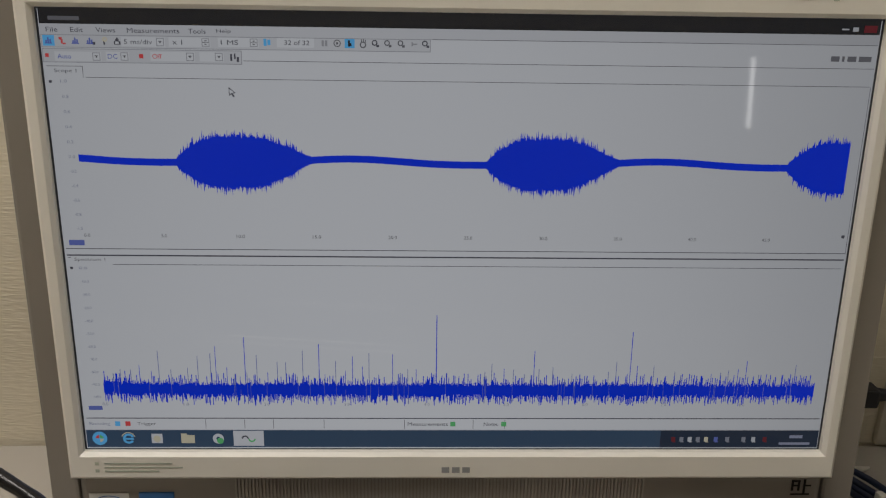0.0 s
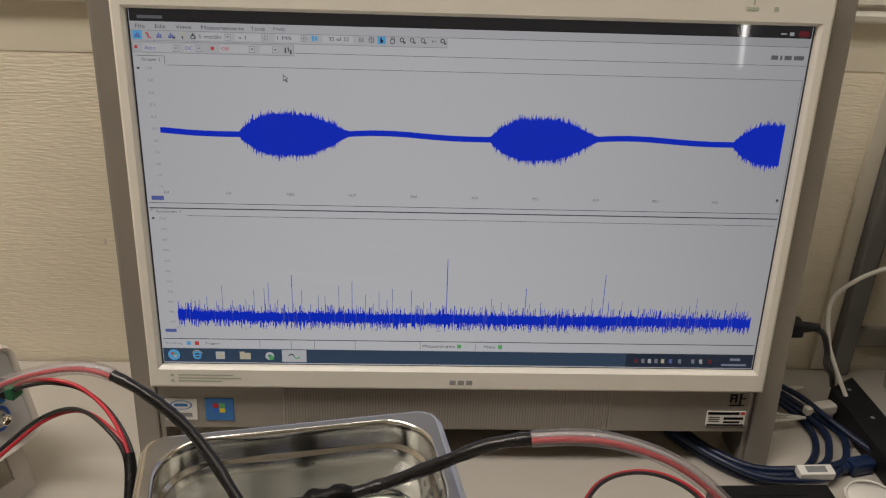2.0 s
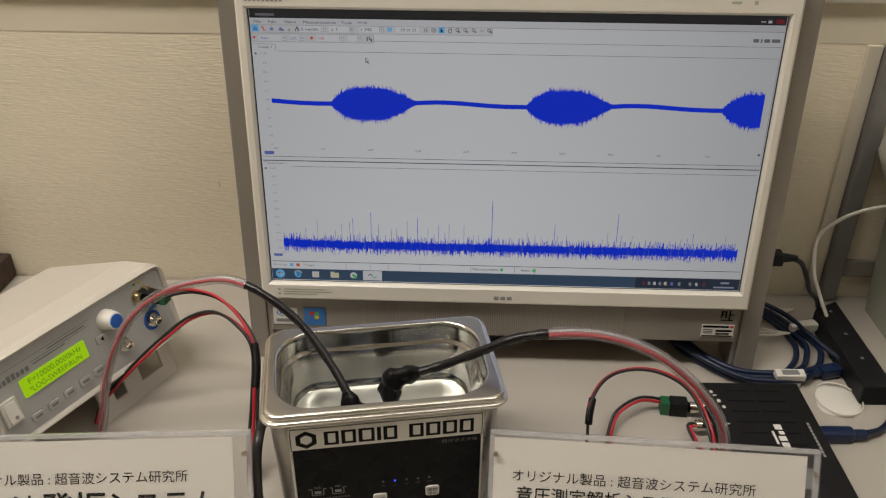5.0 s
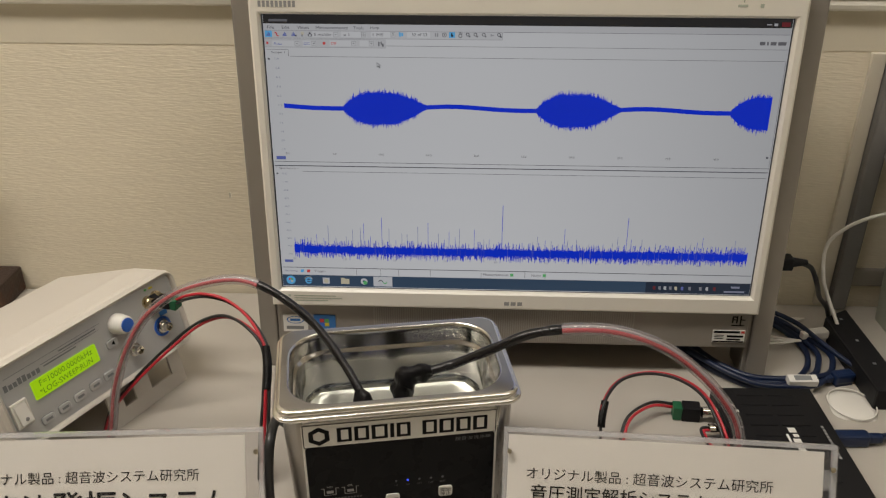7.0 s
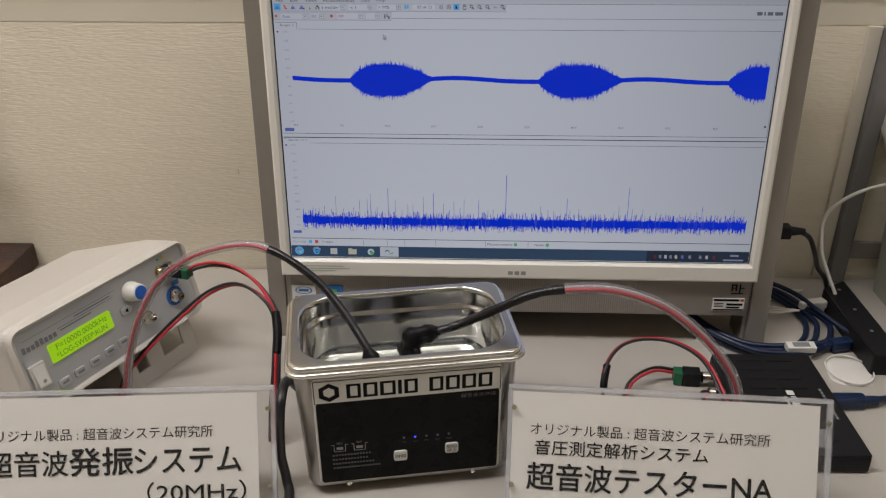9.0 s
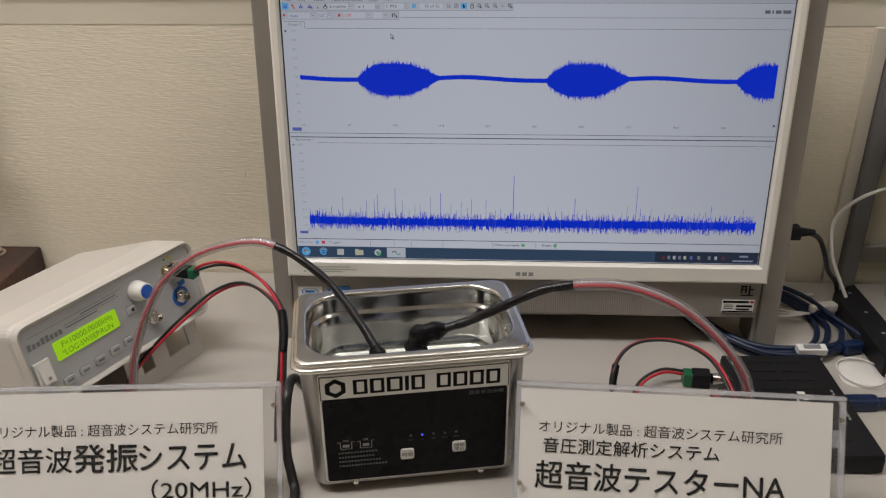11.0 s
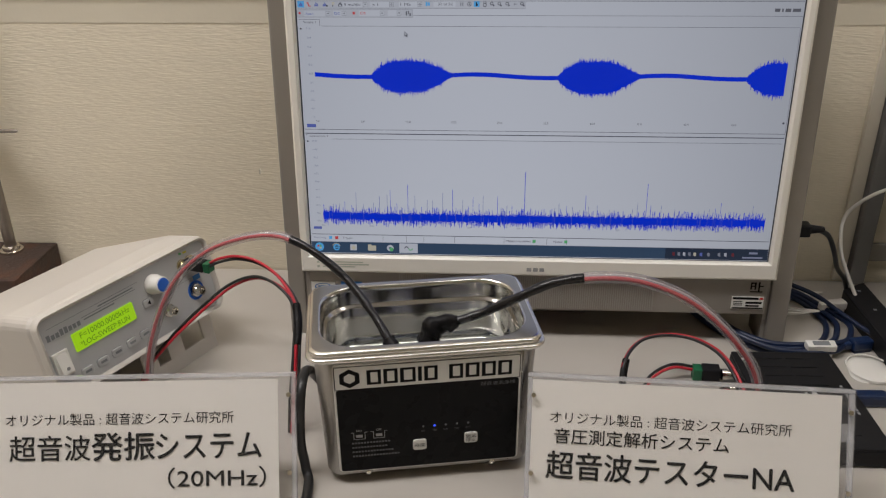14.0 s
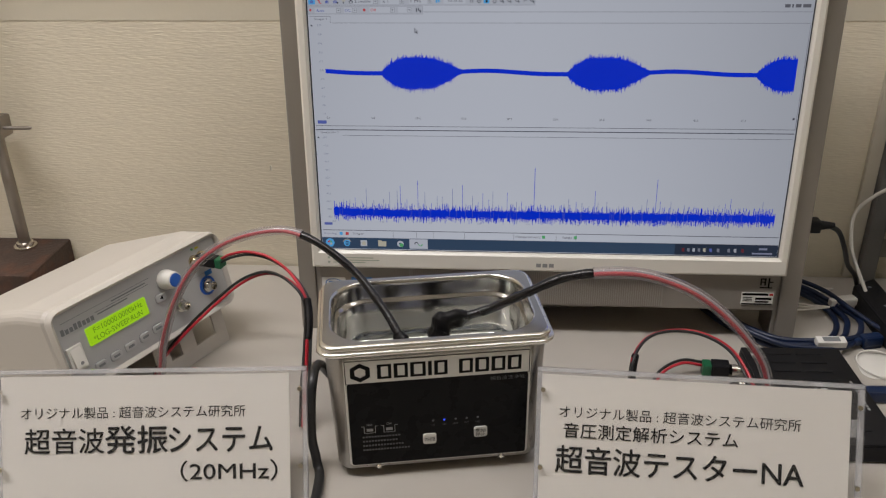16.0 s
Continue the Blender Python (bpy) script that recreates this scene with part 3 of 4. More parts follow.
on_screen("tool_icon", [(154.0, 155.0, 236.6, 237.8)], S_LINE, L3)
disc("tool_icon", 168, 236.6, 1.7, S_LINE, L3, 1.1)
on_screen("tool_icon", [(167, 167.5, 237.6, 239.4), (168, 168.5, 238.0, 239.6), (169, 169.5, 237.6, 239.2)], S_LINE, L3)
for u in (174.5, 181, 188, 200.8):
    icon_lens(u, 237.2, S_TEXT if u in (174.5, 200.8) else S_LINE)
on_screen("tool_icon", [(193.4, 196.4, 236.9, 237.6), (193.4, 194.2, 236.2, 238.2)], S_BOX, L3)
on_screen("tool_icon", [(158.4, 163.6, 234.8, 239.6)], S_ICON, L2)
on_screen("tool_icon", [(160.2, 161.2, 235.6, 238.8), (161.2, 162, 235.8, 237.4)], S_TITLE, L3)
on_screen("tool_icon", [(98.5, 99.5, 227.5, 231), (100.5, 101.3, 228.5, 231.3), (101.8, 103, 227, 229.5)], S_TEXT, L3)
on_screen("tool_icon", [(51.2, 53.4, 228.2, 230.4), (2.8, 4.6, 228.2, 230.2)], S_RED, L3)
for quad in [(204, 441.5, 239.6, 239.9), (105, 441.5, 227.4, 227.7), (22.5, 440.5, 217.9, 218.2), (2.5, 21, 223.6, 223.9), (21, 21.3, 218, 223.9), (441, 441.3, 124, 218), (2, 441, 124.2, 124.6), (2, 441, 120.2, 121.0), (27, 440, 115.2, 115.5), (2.5, 441, 20.0, 20.6), (2.5, 4, 119, 119.4)]:
    on_screen("rule", [quad], S_TEXT if quad[1] > 438 and quad[3] < 126 else S_LINE, L2)
for u in (72, 95, 112, 142, 190, 231, 250):
    on_screen("status_rule", [(u, u + 0.3, 13.5, 19.5)], S_LINE, L2)
on_screen("status_lamp", [(19, 22, 15.3, 18.3)], S_ICON, L3)
on_screen("status_lamp", [(25, 28, 15.3, 18.3)], S_RED, L3)
for u in (219, 249.5):
    on_screen("status_lamp", [(u - 1.5, u + 1.5, 15.2, 18.2)], S_GREEN, L3)
for u, w in ((417.3, 4.6), (423.3, 1.4), (426.2, 4.8), (432.4, 6.8)):
    on_screen("brand_mark", [(u, u + w, 231.2, 234.0)], S_LINE, L2)
for i in range(10):
    screen_words(f"{5 * i}.0", 14.5 + 42.2 * i, 132.2, 1.9, S_LINE, 3.2 if i < 2 else 4.6, "center")
    if i < 9:
        screen_words(f"{i}.0", 14.5 + 47.2 * i, 29.6, 1.8, S_FAINT, 3.2, "center")
for i in range(11):
    screen_words(("1.0", "0.8", "0.6", "0.4", "0.2", "0.0", "-0.2", "-0.4", "-0.6", "-0.8", "-1.0")[i], 12.5, 216.0 - 8.0 * i, 1.7, S_FAINT, 3.4, "right")
    screen_words(("0.0", "-10.0", "-20.0", "-30.0", "-40.0", "-50.0", "-60.0", "-70.0", "-80.0", "-90.0", "-100.0")[i], 12.5, 113.2 - 7.9 * i, 1.6, S_FAINT, 4.5, "right")
for quad in ((4, 12.5, 126.3, 129.4), (4.5, 12.5, 25.6, 28.2)):
    on_screen("axis_tag", [quad], S_BLUESOFT, L2)
for quad in ((437.5, 439.3, 133.4, 135.2), (3, 4.6, 215, 216.4), (3, 4.6, 112.4, 113.8)):
    on_screen("axis_dot", [quad], S_TEXT, L2)
bm = bmesh.new()
bm.faces.new([bm.verts.new((u / 1000 - W2, L4, v / 1000)) for u, v in ((96.8, 214), (96.8, 209.2), (98, 210.2), (99.2, 208.6), (99.9, 209), (98.9, 210.6), (100.3, 211))])
ptr = part("pointer", bm, S_TEXT, display, "small white arrow pointer with a dark outline")
bm = bmesh.new()
bm.faces.new([bm.verts.new((u / 1000 - W2, L4 - 0.0002, v / 1000)) for u, v in ((97.2, 213.1), (97.2, 210.2), (98.1, 210.8), (98.7, 210.9), (99.6, 211.3))])
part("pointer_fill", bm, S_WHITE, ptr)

# the upper plot: a thin band with a swelling every 20 divisions
rng = random.Random(5)


def burst(d):
    """The swelling round one centre: a steep start, a blunt top and a longer tail."""
    if not -3.7 < d < 5.0:
        return 0.0
    if d < -0.9:
        return math.sin(math.pi / 2 * (d + 3.7) / 2.8) ** 0.9
    if d < 0.9:
        return 1.0
    return max(0.0, math.cos(math.pi / 2 * (d - 0.9) / 4.1)) ** 1.25


bm = bmesh.new()
top, bottom = [], []
N = 1500
for i in range(N + 1):
    u = 14.3 + 420.5 * i / N
    div = 50 * i / N
    mid = 174.4 + 1.35 * math.cos((div - 17.5) / 20 * 2 * math.pi) + 0.45 * math.cos((div - 17.5) / 10 * 2 * math.pi)
    e = max(burst(div - c) for c in (9.9, 29.9, 49.7))
    ragged = min(1, e * 3)
    hi = 1.9 + e * 13.6 * rng.uniform(0.84, 1.0) + (rng.random() ** 3) * (0.2 + 4.6 * ragged)
    lo = 1.9 + e * 13.0 * rng.uniform(0.84, 1.0) + (rng.random() ** 3) * (0.2 + 4.4 * ragged)
    top.append(bm.verts.new((u / 1000 - W2, L3, (mid + hi) / 1000)))
    bottom.append(bm.verts.new((u / 1000 - W2, L3, (mid - lo) / 1000)))
for i in range(N):
    bm.faces.new((bottom[i], bottom[i + 1], top[i + 1], top[i]))
part("waveform", bm, S_BLUE, display, "blue oscilloscope trace with swelling bursts")

# the lower plot: a band of noise with thin peaks
solid, soft = [], []
for i in range(1150):
    u = 14.6 + 420 * i / 1150
    lift = 1.2 * math.exp(-(u - 14) / 34)
    mid = 38.6 + lift
    h = rng.uniform(2.8, 4.8) + (rng.random() ** 4) * 7
    l = rng.uniform(2.2, 4.2) + (rng.random() ** 1.8) * 6.0
    (solid if rng.random() < 0.95 else soft).append((u, u + 0.46, mid - l, mid + h))
for i in range(74):
    u = 20 + 412 * (i + rng.uniform(-0.3, 0.3)) / 74
    (solid if rng.random() < 0.5 else soft).append((u, u + 0.34, 39, 45 + 7 * rng.random() + 15 * rng.random() ** 3))
solid += [(208.4, 208.9, 39, 86), (97, 97.4, 39, 72), (323, 323.4, 39, 76), (140, 140.4, 39, 68), (266, 266.4, 39, 64)]
tagged(on_screen("spectrum", solid, S_BLUE, L3), "blue noise spectrum with thin peaks", kind="stuff")
tagged(on_screen("spectrum_fringe", soft, S_BLUESOFT, L2), kind="stuff")

# ---- ultrasonic cleaner ----
bath = empty("ultrasonic_cleaner", pose(-0.0983, 0.2910, DESK, 0, 0, 10.3), "stainless steel ultrasonic bath filled with water", "ultrasonic cleaner")


def rr(w, d, r, z, n=12):
    return [Vector((x, y, z)) for x, y in rounded(w, d, r, n)]


RIM = 0.893 - DESK
part("housing", loft([rr(0.156, 0.094, 0.010, 0.008), rr(0.160, 0.097, 0.012, 0.011), rr(0.168, 0.1015, 0.013, RIM - 0.0080), rr(0.1675, 0.101, 0.013, RIM - 0.0075)], True, False), M_STEEL, bath, "brushed steel housing", 30)
turn = [(0.1700 - 0.1788, 0.0085)]
turn += [(-0.0019 + 0.0019 * math.cos(radians(a)), 0.0064 - 0.0019 * math.sin(radians(a))) for a in range(-90, 91, 20)]
turn += [(-0.0026, 0.0043)]
turn += [(-0.0050 + 0.0026 * math.cos(radians(a)), 0.0027 - 0.0026 * math.sin(radians(a))) for a in range(-10, 91, 10)]
edge = loft([rr(0.1788 + 2 * a, 0.1113 + 2 * a, 0.013 + a * 0.4, RIM - b) for a, b in turn], False, False)
part("rolled_edge", edge, M_EDGE, bath, "bright rolled edge of the tank", 60)
part("rim", loft([rr(0.1688, 0.1013, 0.0110, RIM - 0.0001), rr(0.1680, 0.1005, 0.0110, RIM), rr(0.1595, 0.0935, 0.0302, RIM)], False, False), M_RIM, bath, "flat satin steel flange", 40)
tank = loft([rr(0.1595, 0.0935, 0.0302, RIM), rr(0.1580, 0.0920, 0.0296, RIM - 0.0004), rr(0.1564, 0.0904, 0.0288, RIM - 0.0016), rr(0.1556, 0.0896, 0.0286, RIM - 0.0050), rr(0.1545, 0.0885, 0.0282, RIM - 0.0150), rr(0.1535, 0.0875, 0.0278, RIM - 0.0162), rr(0.1498, 0.0838, 0.0265, RIM - 0.0172), rr(0.1488, 0.0828, 0.0262, RIM - 0.0186), rr(0.1470, 0.0810, 0.0260, RIM - 0.0300), rr(0.1455, 0.0795, 0.0260, RIM - 0.0400), rr(0.1440, 0.0780, 0.0255, RIM - 0.0455), rr(0.1405, 0.0745, 0.0240, RIM - 0.0492), rr(0.1370, 0.0710, 0.0225, RIM - 0.0506)], False, False)
part("tank", tank, M_TANK, bath, "polished deep-drawn tank", 50)
part("tank_floor", loft([rr(0.1370, 0.0710, 0.0225, RIM - 0.0506), rr(0.1340, 0.0680, 0.0210, RIM - 0.0512), rr(0.1250, 0.0600, 0.0180, RIM - 0.0513)], False, True), M_TANKFLOOR, bath, "tank floor, paler for the reflected ceiling light", 50)
water = part("water", loft([rr(0.1476, 0.0816, 0.0261, RIM - 0.0252), rr(0.1477, 0.0817, 0.0261, RIM - 0.0249)]), M_WATER, bath, "still clear water")
water.visible_shadow = False
for x in (-0.062, 0.062):
    for y in (-0.03, 0.03):
        part("rubber_foot", lathe([(0.007, 0), (0.008, 0.002), (0.008, 0.009)], 14, m=pose(x, y, 0)), M_BLACK, bath)
# front panel, tilted with the tapered housing
panel = empty("front_panel", pose(0, -0.0488, 0.010, 1.30), "black control panel with a pale header", "panel")
panel.parent = bath
for key in ("category",):
    del panel[key]
PW = 0.141
part("panel_border", loft([[Vector((x, y, z + 0.0535)) for x, z in rounded(PW + dw, 0.101 + dw, 0.004, 4)] for y, dw in ((0.002, 0), (-0.0012, 0), (-0.0016, -0.0008))]), M_WHITE, panel, "pale printed border")
part("panel_film", loft([[Vector((x, y, z + 0.0430)) for x, z in rounded(PW - 0.0035, 0.0775, 0.002, 3)] for y in (-0.0015, -0.0019)]), M_PANEL, panel, "black glossy film")
part("header_line", flat([(-0.0696, 0.0696, 0.0819, 0.0824, -0.0020), (-0.0696, 0.0696, 0.1021, 0.1026, -0.0020), (-0.0696, -0.0690, 0.0824, 0.1021, -0.0020), (0.0690, 0.0696, 0.0824, 0.1021, -0.0020)]), M_INK, panel, "thin dark line round the header")
part("panel_header", flat([(-0.0688, 0.0688, 0.0826, 0.1019, -0.0021)]), M_WHITE, panel, "pale header band")
hexagon = [[Vector((-0.0582 + k * math.cos(radians(60 * a + 30)), -0.0023, 0.0921 + k * math.sin(radians(60 * a + 30)))) for a in range(6)] for k in (0.0085, 0.0046)]
part("brand_mark", loft(hexagon, False, False), M_INK, panel, "black hexagon mark")
X = -0.0455
for w in (0.0105, 0.0105, 0.0115, 0.0028, 0.010, 0, 0.0105, 0.0105, 0.0105, 0.0105):
    if not w:
        X += 0.0068
        continue
    glyph = [(X, X + 0.0028, 0.0855, 0.0985, -0.0023)]
    if w > 0.005:
        glyph += [(X + 0.0028, X + w - 0.0024, 0.0965, 0.0985, -0.0023), (X + w - 0.0024, X + w, 0.0855, 0.0985, -0.0023), (X + 0.0028, X + w - 0.0024, 0.0855, 0.0875, -0.0023)]
    part("brand_mark", flat(glyph), M_INK, panel, "black block of the logo")
    X += w + 0.0018
part("small_print", words("超音波洗浄機", 0.066, 0.0785, -0.0023, 0.0265, 0.0036, "right"), M_FAINT, panel)
for i in range(4):
    bars, x = [], -0.0595
    while x < -0.0595 + (0.028, 0.026, 0.030, 0.036)[i]:
        bars.append((x, x + 0.0016, 0.0315 - i * 0.0042 - 0.0008, 0.0315 - i * 0.0042 + 0.0008, -0.0023))
        x += 0.0023
    part("small_print", flat(bars), M_FAINT, panel)
for x, t in ((-0.0535, "NO"), (-0.0385, "OK")):
    part("pictogram", flat([(x - 0.0045, x - 0.0040, 0.0355, 0.0415, -0.0023), (x + 0.0040, x + 0.0045, 0.0355, 0.0415, -0.0023), (x - 0.0045, x + 0.0045, 0.0350, 0.0355, -0.0023), (x - 0.0065, x - 0.0040, 0.0415, 0.0420, -0.0023), (x + 0.0040, x + 0.0065, 0.0415, 0.0420, -0.0023), (x - 0.0025, x + 0.0025, 0.0368, 0.0395, -0.0023)]), M_GREYPRINT, panel)
    part("lettering", words(t, x, 0.0432, -0.0023, 0.0042, 0.0020, "center"), M_GREYPRINT, panel)
for i, t in enumerate(("3分", "5分", "10分", "15分", "20分")):
    x = -0.0045 + i * 0.0087
    part("lettering", words(t, x, 0.0385, -0.0023, None, 0.0020, "center"), M_FAINT, panel)
    part("indicator_led", lathe([(0.0009, 0), (0.0007, 0.0006)], 10, m=pose(x, -0.0019, 0.0425, 90)), M_BLUELED if i == 1 else M_FAINT, panel)
for x, z, t in ((-0.0075, 0.0255, "時間"), (0.0325, 0.0285, "開始\n停止")):
    b = part("button", loft([[Vector((x + a, y, z + c)) for a, c in rounded(0.0105 + dw, 0.0100 + dw, 0.0022, 4)] for y, dw in ((-0.0018, 0), (-0.0028, 0), (-0.0031, -0.0008))]), M_WHITE, panel, "white push button")
    part("lettering", words(t, x, z, -0.0034, 0.0080, 0.0036 if len(t) == 2 else 0.0072, "center"), M_INK, b)
for x in (-0.048, 0.050):
    part("panel_screw", lathe([(0.0022, 0), (0.002, 0.0008), (0.001, 0.0012)], 12, m=pose(x, -0.0005, 0.0005, 90)), M_CHROME, panel)

# ---- the tubes with their probes ----


def blob(points, radius):
    """A lumpy taped end along the points, thickest past its middle, with folds in the tape."""
    path = smooth_path(points, 6)
    n, rnd, rings = 16, random.Random(len(points) * 7 + 3), []
    fold = [rnd.uniform(0, 6.28) for _ in range(4)]
    side = Vector((0, 1, 0.2))
    for i, q in enumerate(path):
        way = (path[min(i + 1, len(path) - 1)] - path[max(i - 1, 0)]).normalized()
        side = (side - way * side.dot(way)).normalized()
        up = way.cross(side)
        t = i / (len(path) - 1)
        r = radius * (0.95 + 1.05 * math.sin(min(1, t * 1.9) * math.pi / 2)) * (1 - 0.35 * max(0, t - 0.72) / 0.28)
        ring = []
        for k in range(n):
            a = 2 * math.pi * k / n
            w = 1 + 0.16 * math.sin(2 * a + fold[0] + 5 * t) + 0.11 * math.sin(3 * a + fold[1] - 7 * t) + 0.13 * math.sin(21 * t + fold[2]) + rnd.uniform(-0.09, 0.09)
            ring.append(q + (side * math.cos(a) + up * math.sin(a)) * r * w)
        rings.append(ring)
    return loft(rings)


def probe_cable(name, label, points, split, radius, tip):
    """A vinyl tube with two wires in it, taped black over its last stretch down to a probe in the bath."""
    cable = empty(name, pose(*points[0]), label, "cable")
    o = Vector(points[0])
    pts = [Vector(p) - o for p in points]
    path = smooth_path(pts, 6)
    cut = int(len(path) * split)
    first, last = path[:cut + 1], path[cut:]
    t = part("tube", sweep(first, radius, 14, steps=1), M_TUBE, cable, "clear vinyl tube", True)
    t.visible_shadow = False
    part("red_wire", sweep(first, radius * 0.37, 8, (-radius * 0.42, 0), 1, 0.02), M_RED, cable, "red insulated wire", True)
    part("dark_wire", sweep(first, radius * 0.34, 8, (radius * 0.48, 0), 1, 0.02), M_GREYWIRE, cable, "dark insulated wire", True)
    part("taped_sleeve", sweep(last, radius * 0.80, 12, steps=1, swell=0.10), M_SLEEVE, cable, "black taped sleeve", True)
    part("probe", blob([Vector(p) - o for p in tip], radius), M_BLACKTAPE, cable, "black rubber-taped probe in the water", True)
    return cable


probe_cable("probe_cable", "clear tube with red and dark wires, taped probe end", [(-0.356, 0.335, DESK + 0.006), (-0.351, 0.335, 0.79), (-0.342, 0.335, 0.826), (-0.325, 0.335, 0.867), (-0.304, 0.338, 0.899), (-0.272, 0.34, 0.922), (-0.229, 0.338, 0.934), (-0.197, 0.328, 0.930), (-0.162, 0.312, 0.911), (-0.135, 0.288, 0.889), (-0.120, 0.270, 0.874)], 0.66, 0.0041, [(-0.1235, 0.2735, 0.8775), (-0.1190, 0.2690, 0.8700), (-0.1150, 0.2660, 0.8620), (-0.1080, 0.2650, 0.8570), (-0.1010, 0.2650, 0.8530)])
probe_cable("probe_cable", "clear tube with red and grey wires, taped probe end", [(0.180, 0.292, DESK + 0.006), (0.176, 0.29, 0.805), (0.170, 0.29, 0.834), (0.159, 0.29, 0.857), (0.135, 0.29, 0.886), (0.105, 0.29, 0.910), (0.069, 0.288, 0.925), (0.037, 0.286, 0.928), (0.005, 0.286, 0.923), (-0.022, 0.287, 0.909), (-0.050, 0.2915, 0.8915), (-0.0725, 0.2910, 0.8830)], 0.66, 0.0046, [(-0.0690, 0.2910, 0.8845), (-0.0800, 0.2905, 0.8815), (-0.0890, 0.2900, 0.8765), (-0.0925, 0.2890, 0.8650), (-0.0925, 0.2880, 0.8500)])


def wire(name, label, points, radius, mat, category="cable", group=""):
    o = Vector(points[0])
    ob = part(name, sweep([Vector(p) - o for p in points], radius, 8), mat, None, "", True)
    ob.location = o
    return tagged(ob, label, category, group)


def pair_wire(name, label, points, radius=0.0014, gap=0.0030):
    o = Vector(points[0])
    e = empty(name, pose(*o), label, "cable")
    pts = [Vector(p) - o for p in points]
    part("red_wire", sweep(pts, radius, 8, (gap / 2, 0), twist=0.05), M_RED, e, "red wire", True)
    part("black_wire", sweep(pts, radius, 8, (-gap / 2, 0), twist=0.05), M_BLACKWIRE, e, "black wire", True)
    return e


pair_wire("signal_wire", "red and black twin wire arching from the generator", [(-0.308, 0.410, 0.868), (-0.296, 0.406, 0.875), (-0.277, 0.40, 0.881), (-0.255, 0.395, 0.878), (-0.230, 0.375, 0.871), (-0.211, 0.347, 0.858), (-0.207, 0.318, 0.835), (-0.206, 0.295, 0.80), (-0.206, 0.285, DESK + 0.003)])
pair_wire("signal_wire", "red and black twin wire rising beside the generator", [(-0.366, 0.345, DESK + 0.003), (-0.362, 0.36, 0.785), (-0.336, 0.37, 0.814), (-0.305, 0.38, 0.842), (-0.282, 0.39, 0.858), (-0.256, 0.385, 0.869), (-0.230, 0.365, 0.870), (-0.214, 0.349, 0.858), (-0.211, 0.325, 0.83), (-0.211, 0.30, 0.80), (-0.212, 0.288, DESK + 0.003)])
wire("cable_wrap", "black tape wrap round the twin wires", [(-0.213, 0.350, 0.862), (-0.209, 0.335, 0.850), (-0.208, 0.322, 0.838)], 0.0036, M_BLACKTAPE, "tape")
wire("mains_cable", "black mains cable beside the steel bath", [(-0.186, 0.305, DESK + 0.045), (-0.190, 0.285, 0.838), (-0.188, 0.258, 0.850), (-0.188, 0.241, 0.838), (-0.190, 0.2385, 0.803), (-0.187, 0.235, 0.780), (-0.182, 0.215, DESK + 0.0045), (-0.180, 0.13, DESK + 0.0045)], 0.0040, M_BLACKWIRE)
pair_wire("signal_wire", "red and black twin wire looping to the terminal plug", [(0.070, 0.315, DESK + 0.003), (0.072, 0.33, 0.789), (0.074, 0.345, 0.813), (0.092, 0.375, 0.817), (0.120, 0.392, 0.814), (0.148, 0.392, 0.809), (0.171, 0.380, 0.798), (0.183, 0.350, 0.780), (0.180, 0.320, DESK + 0.003)])
pair_wire("signal_wire", "red and black twin wire into the green terminal", [(0.093, 0.335, DESK + 0.003), (0.095, 0.35, 0.772), (0.104, 0.37, 0.781), (0.126, 0.386, 0.784), (0.1485, 0.3925, 0.778)])
wire("cable_wrap", "black tape wrap round the twin wire", [(0.0725, 0.3345, 0.798), (0.0735, 0.340, 0.806), (0.0765, 0.350, 0.8135)], 0.0034, M_BLACKTAPE, "tape")

pair_wire("signal_wire", "red and black twin wire from the lower metal connector", [(0.1720, 0.3620, DESK + 0.0092), (0.1665, 0.3590, DESK + 0.0090), (0.1690, 0.3430, DESK + 0.0070), (0.1730, 0.3240, DESK + 0.0045), (0.1690, 0.3050, DESK + 0.0030)], 0.0013, 0.0027)

# ---- signs ----


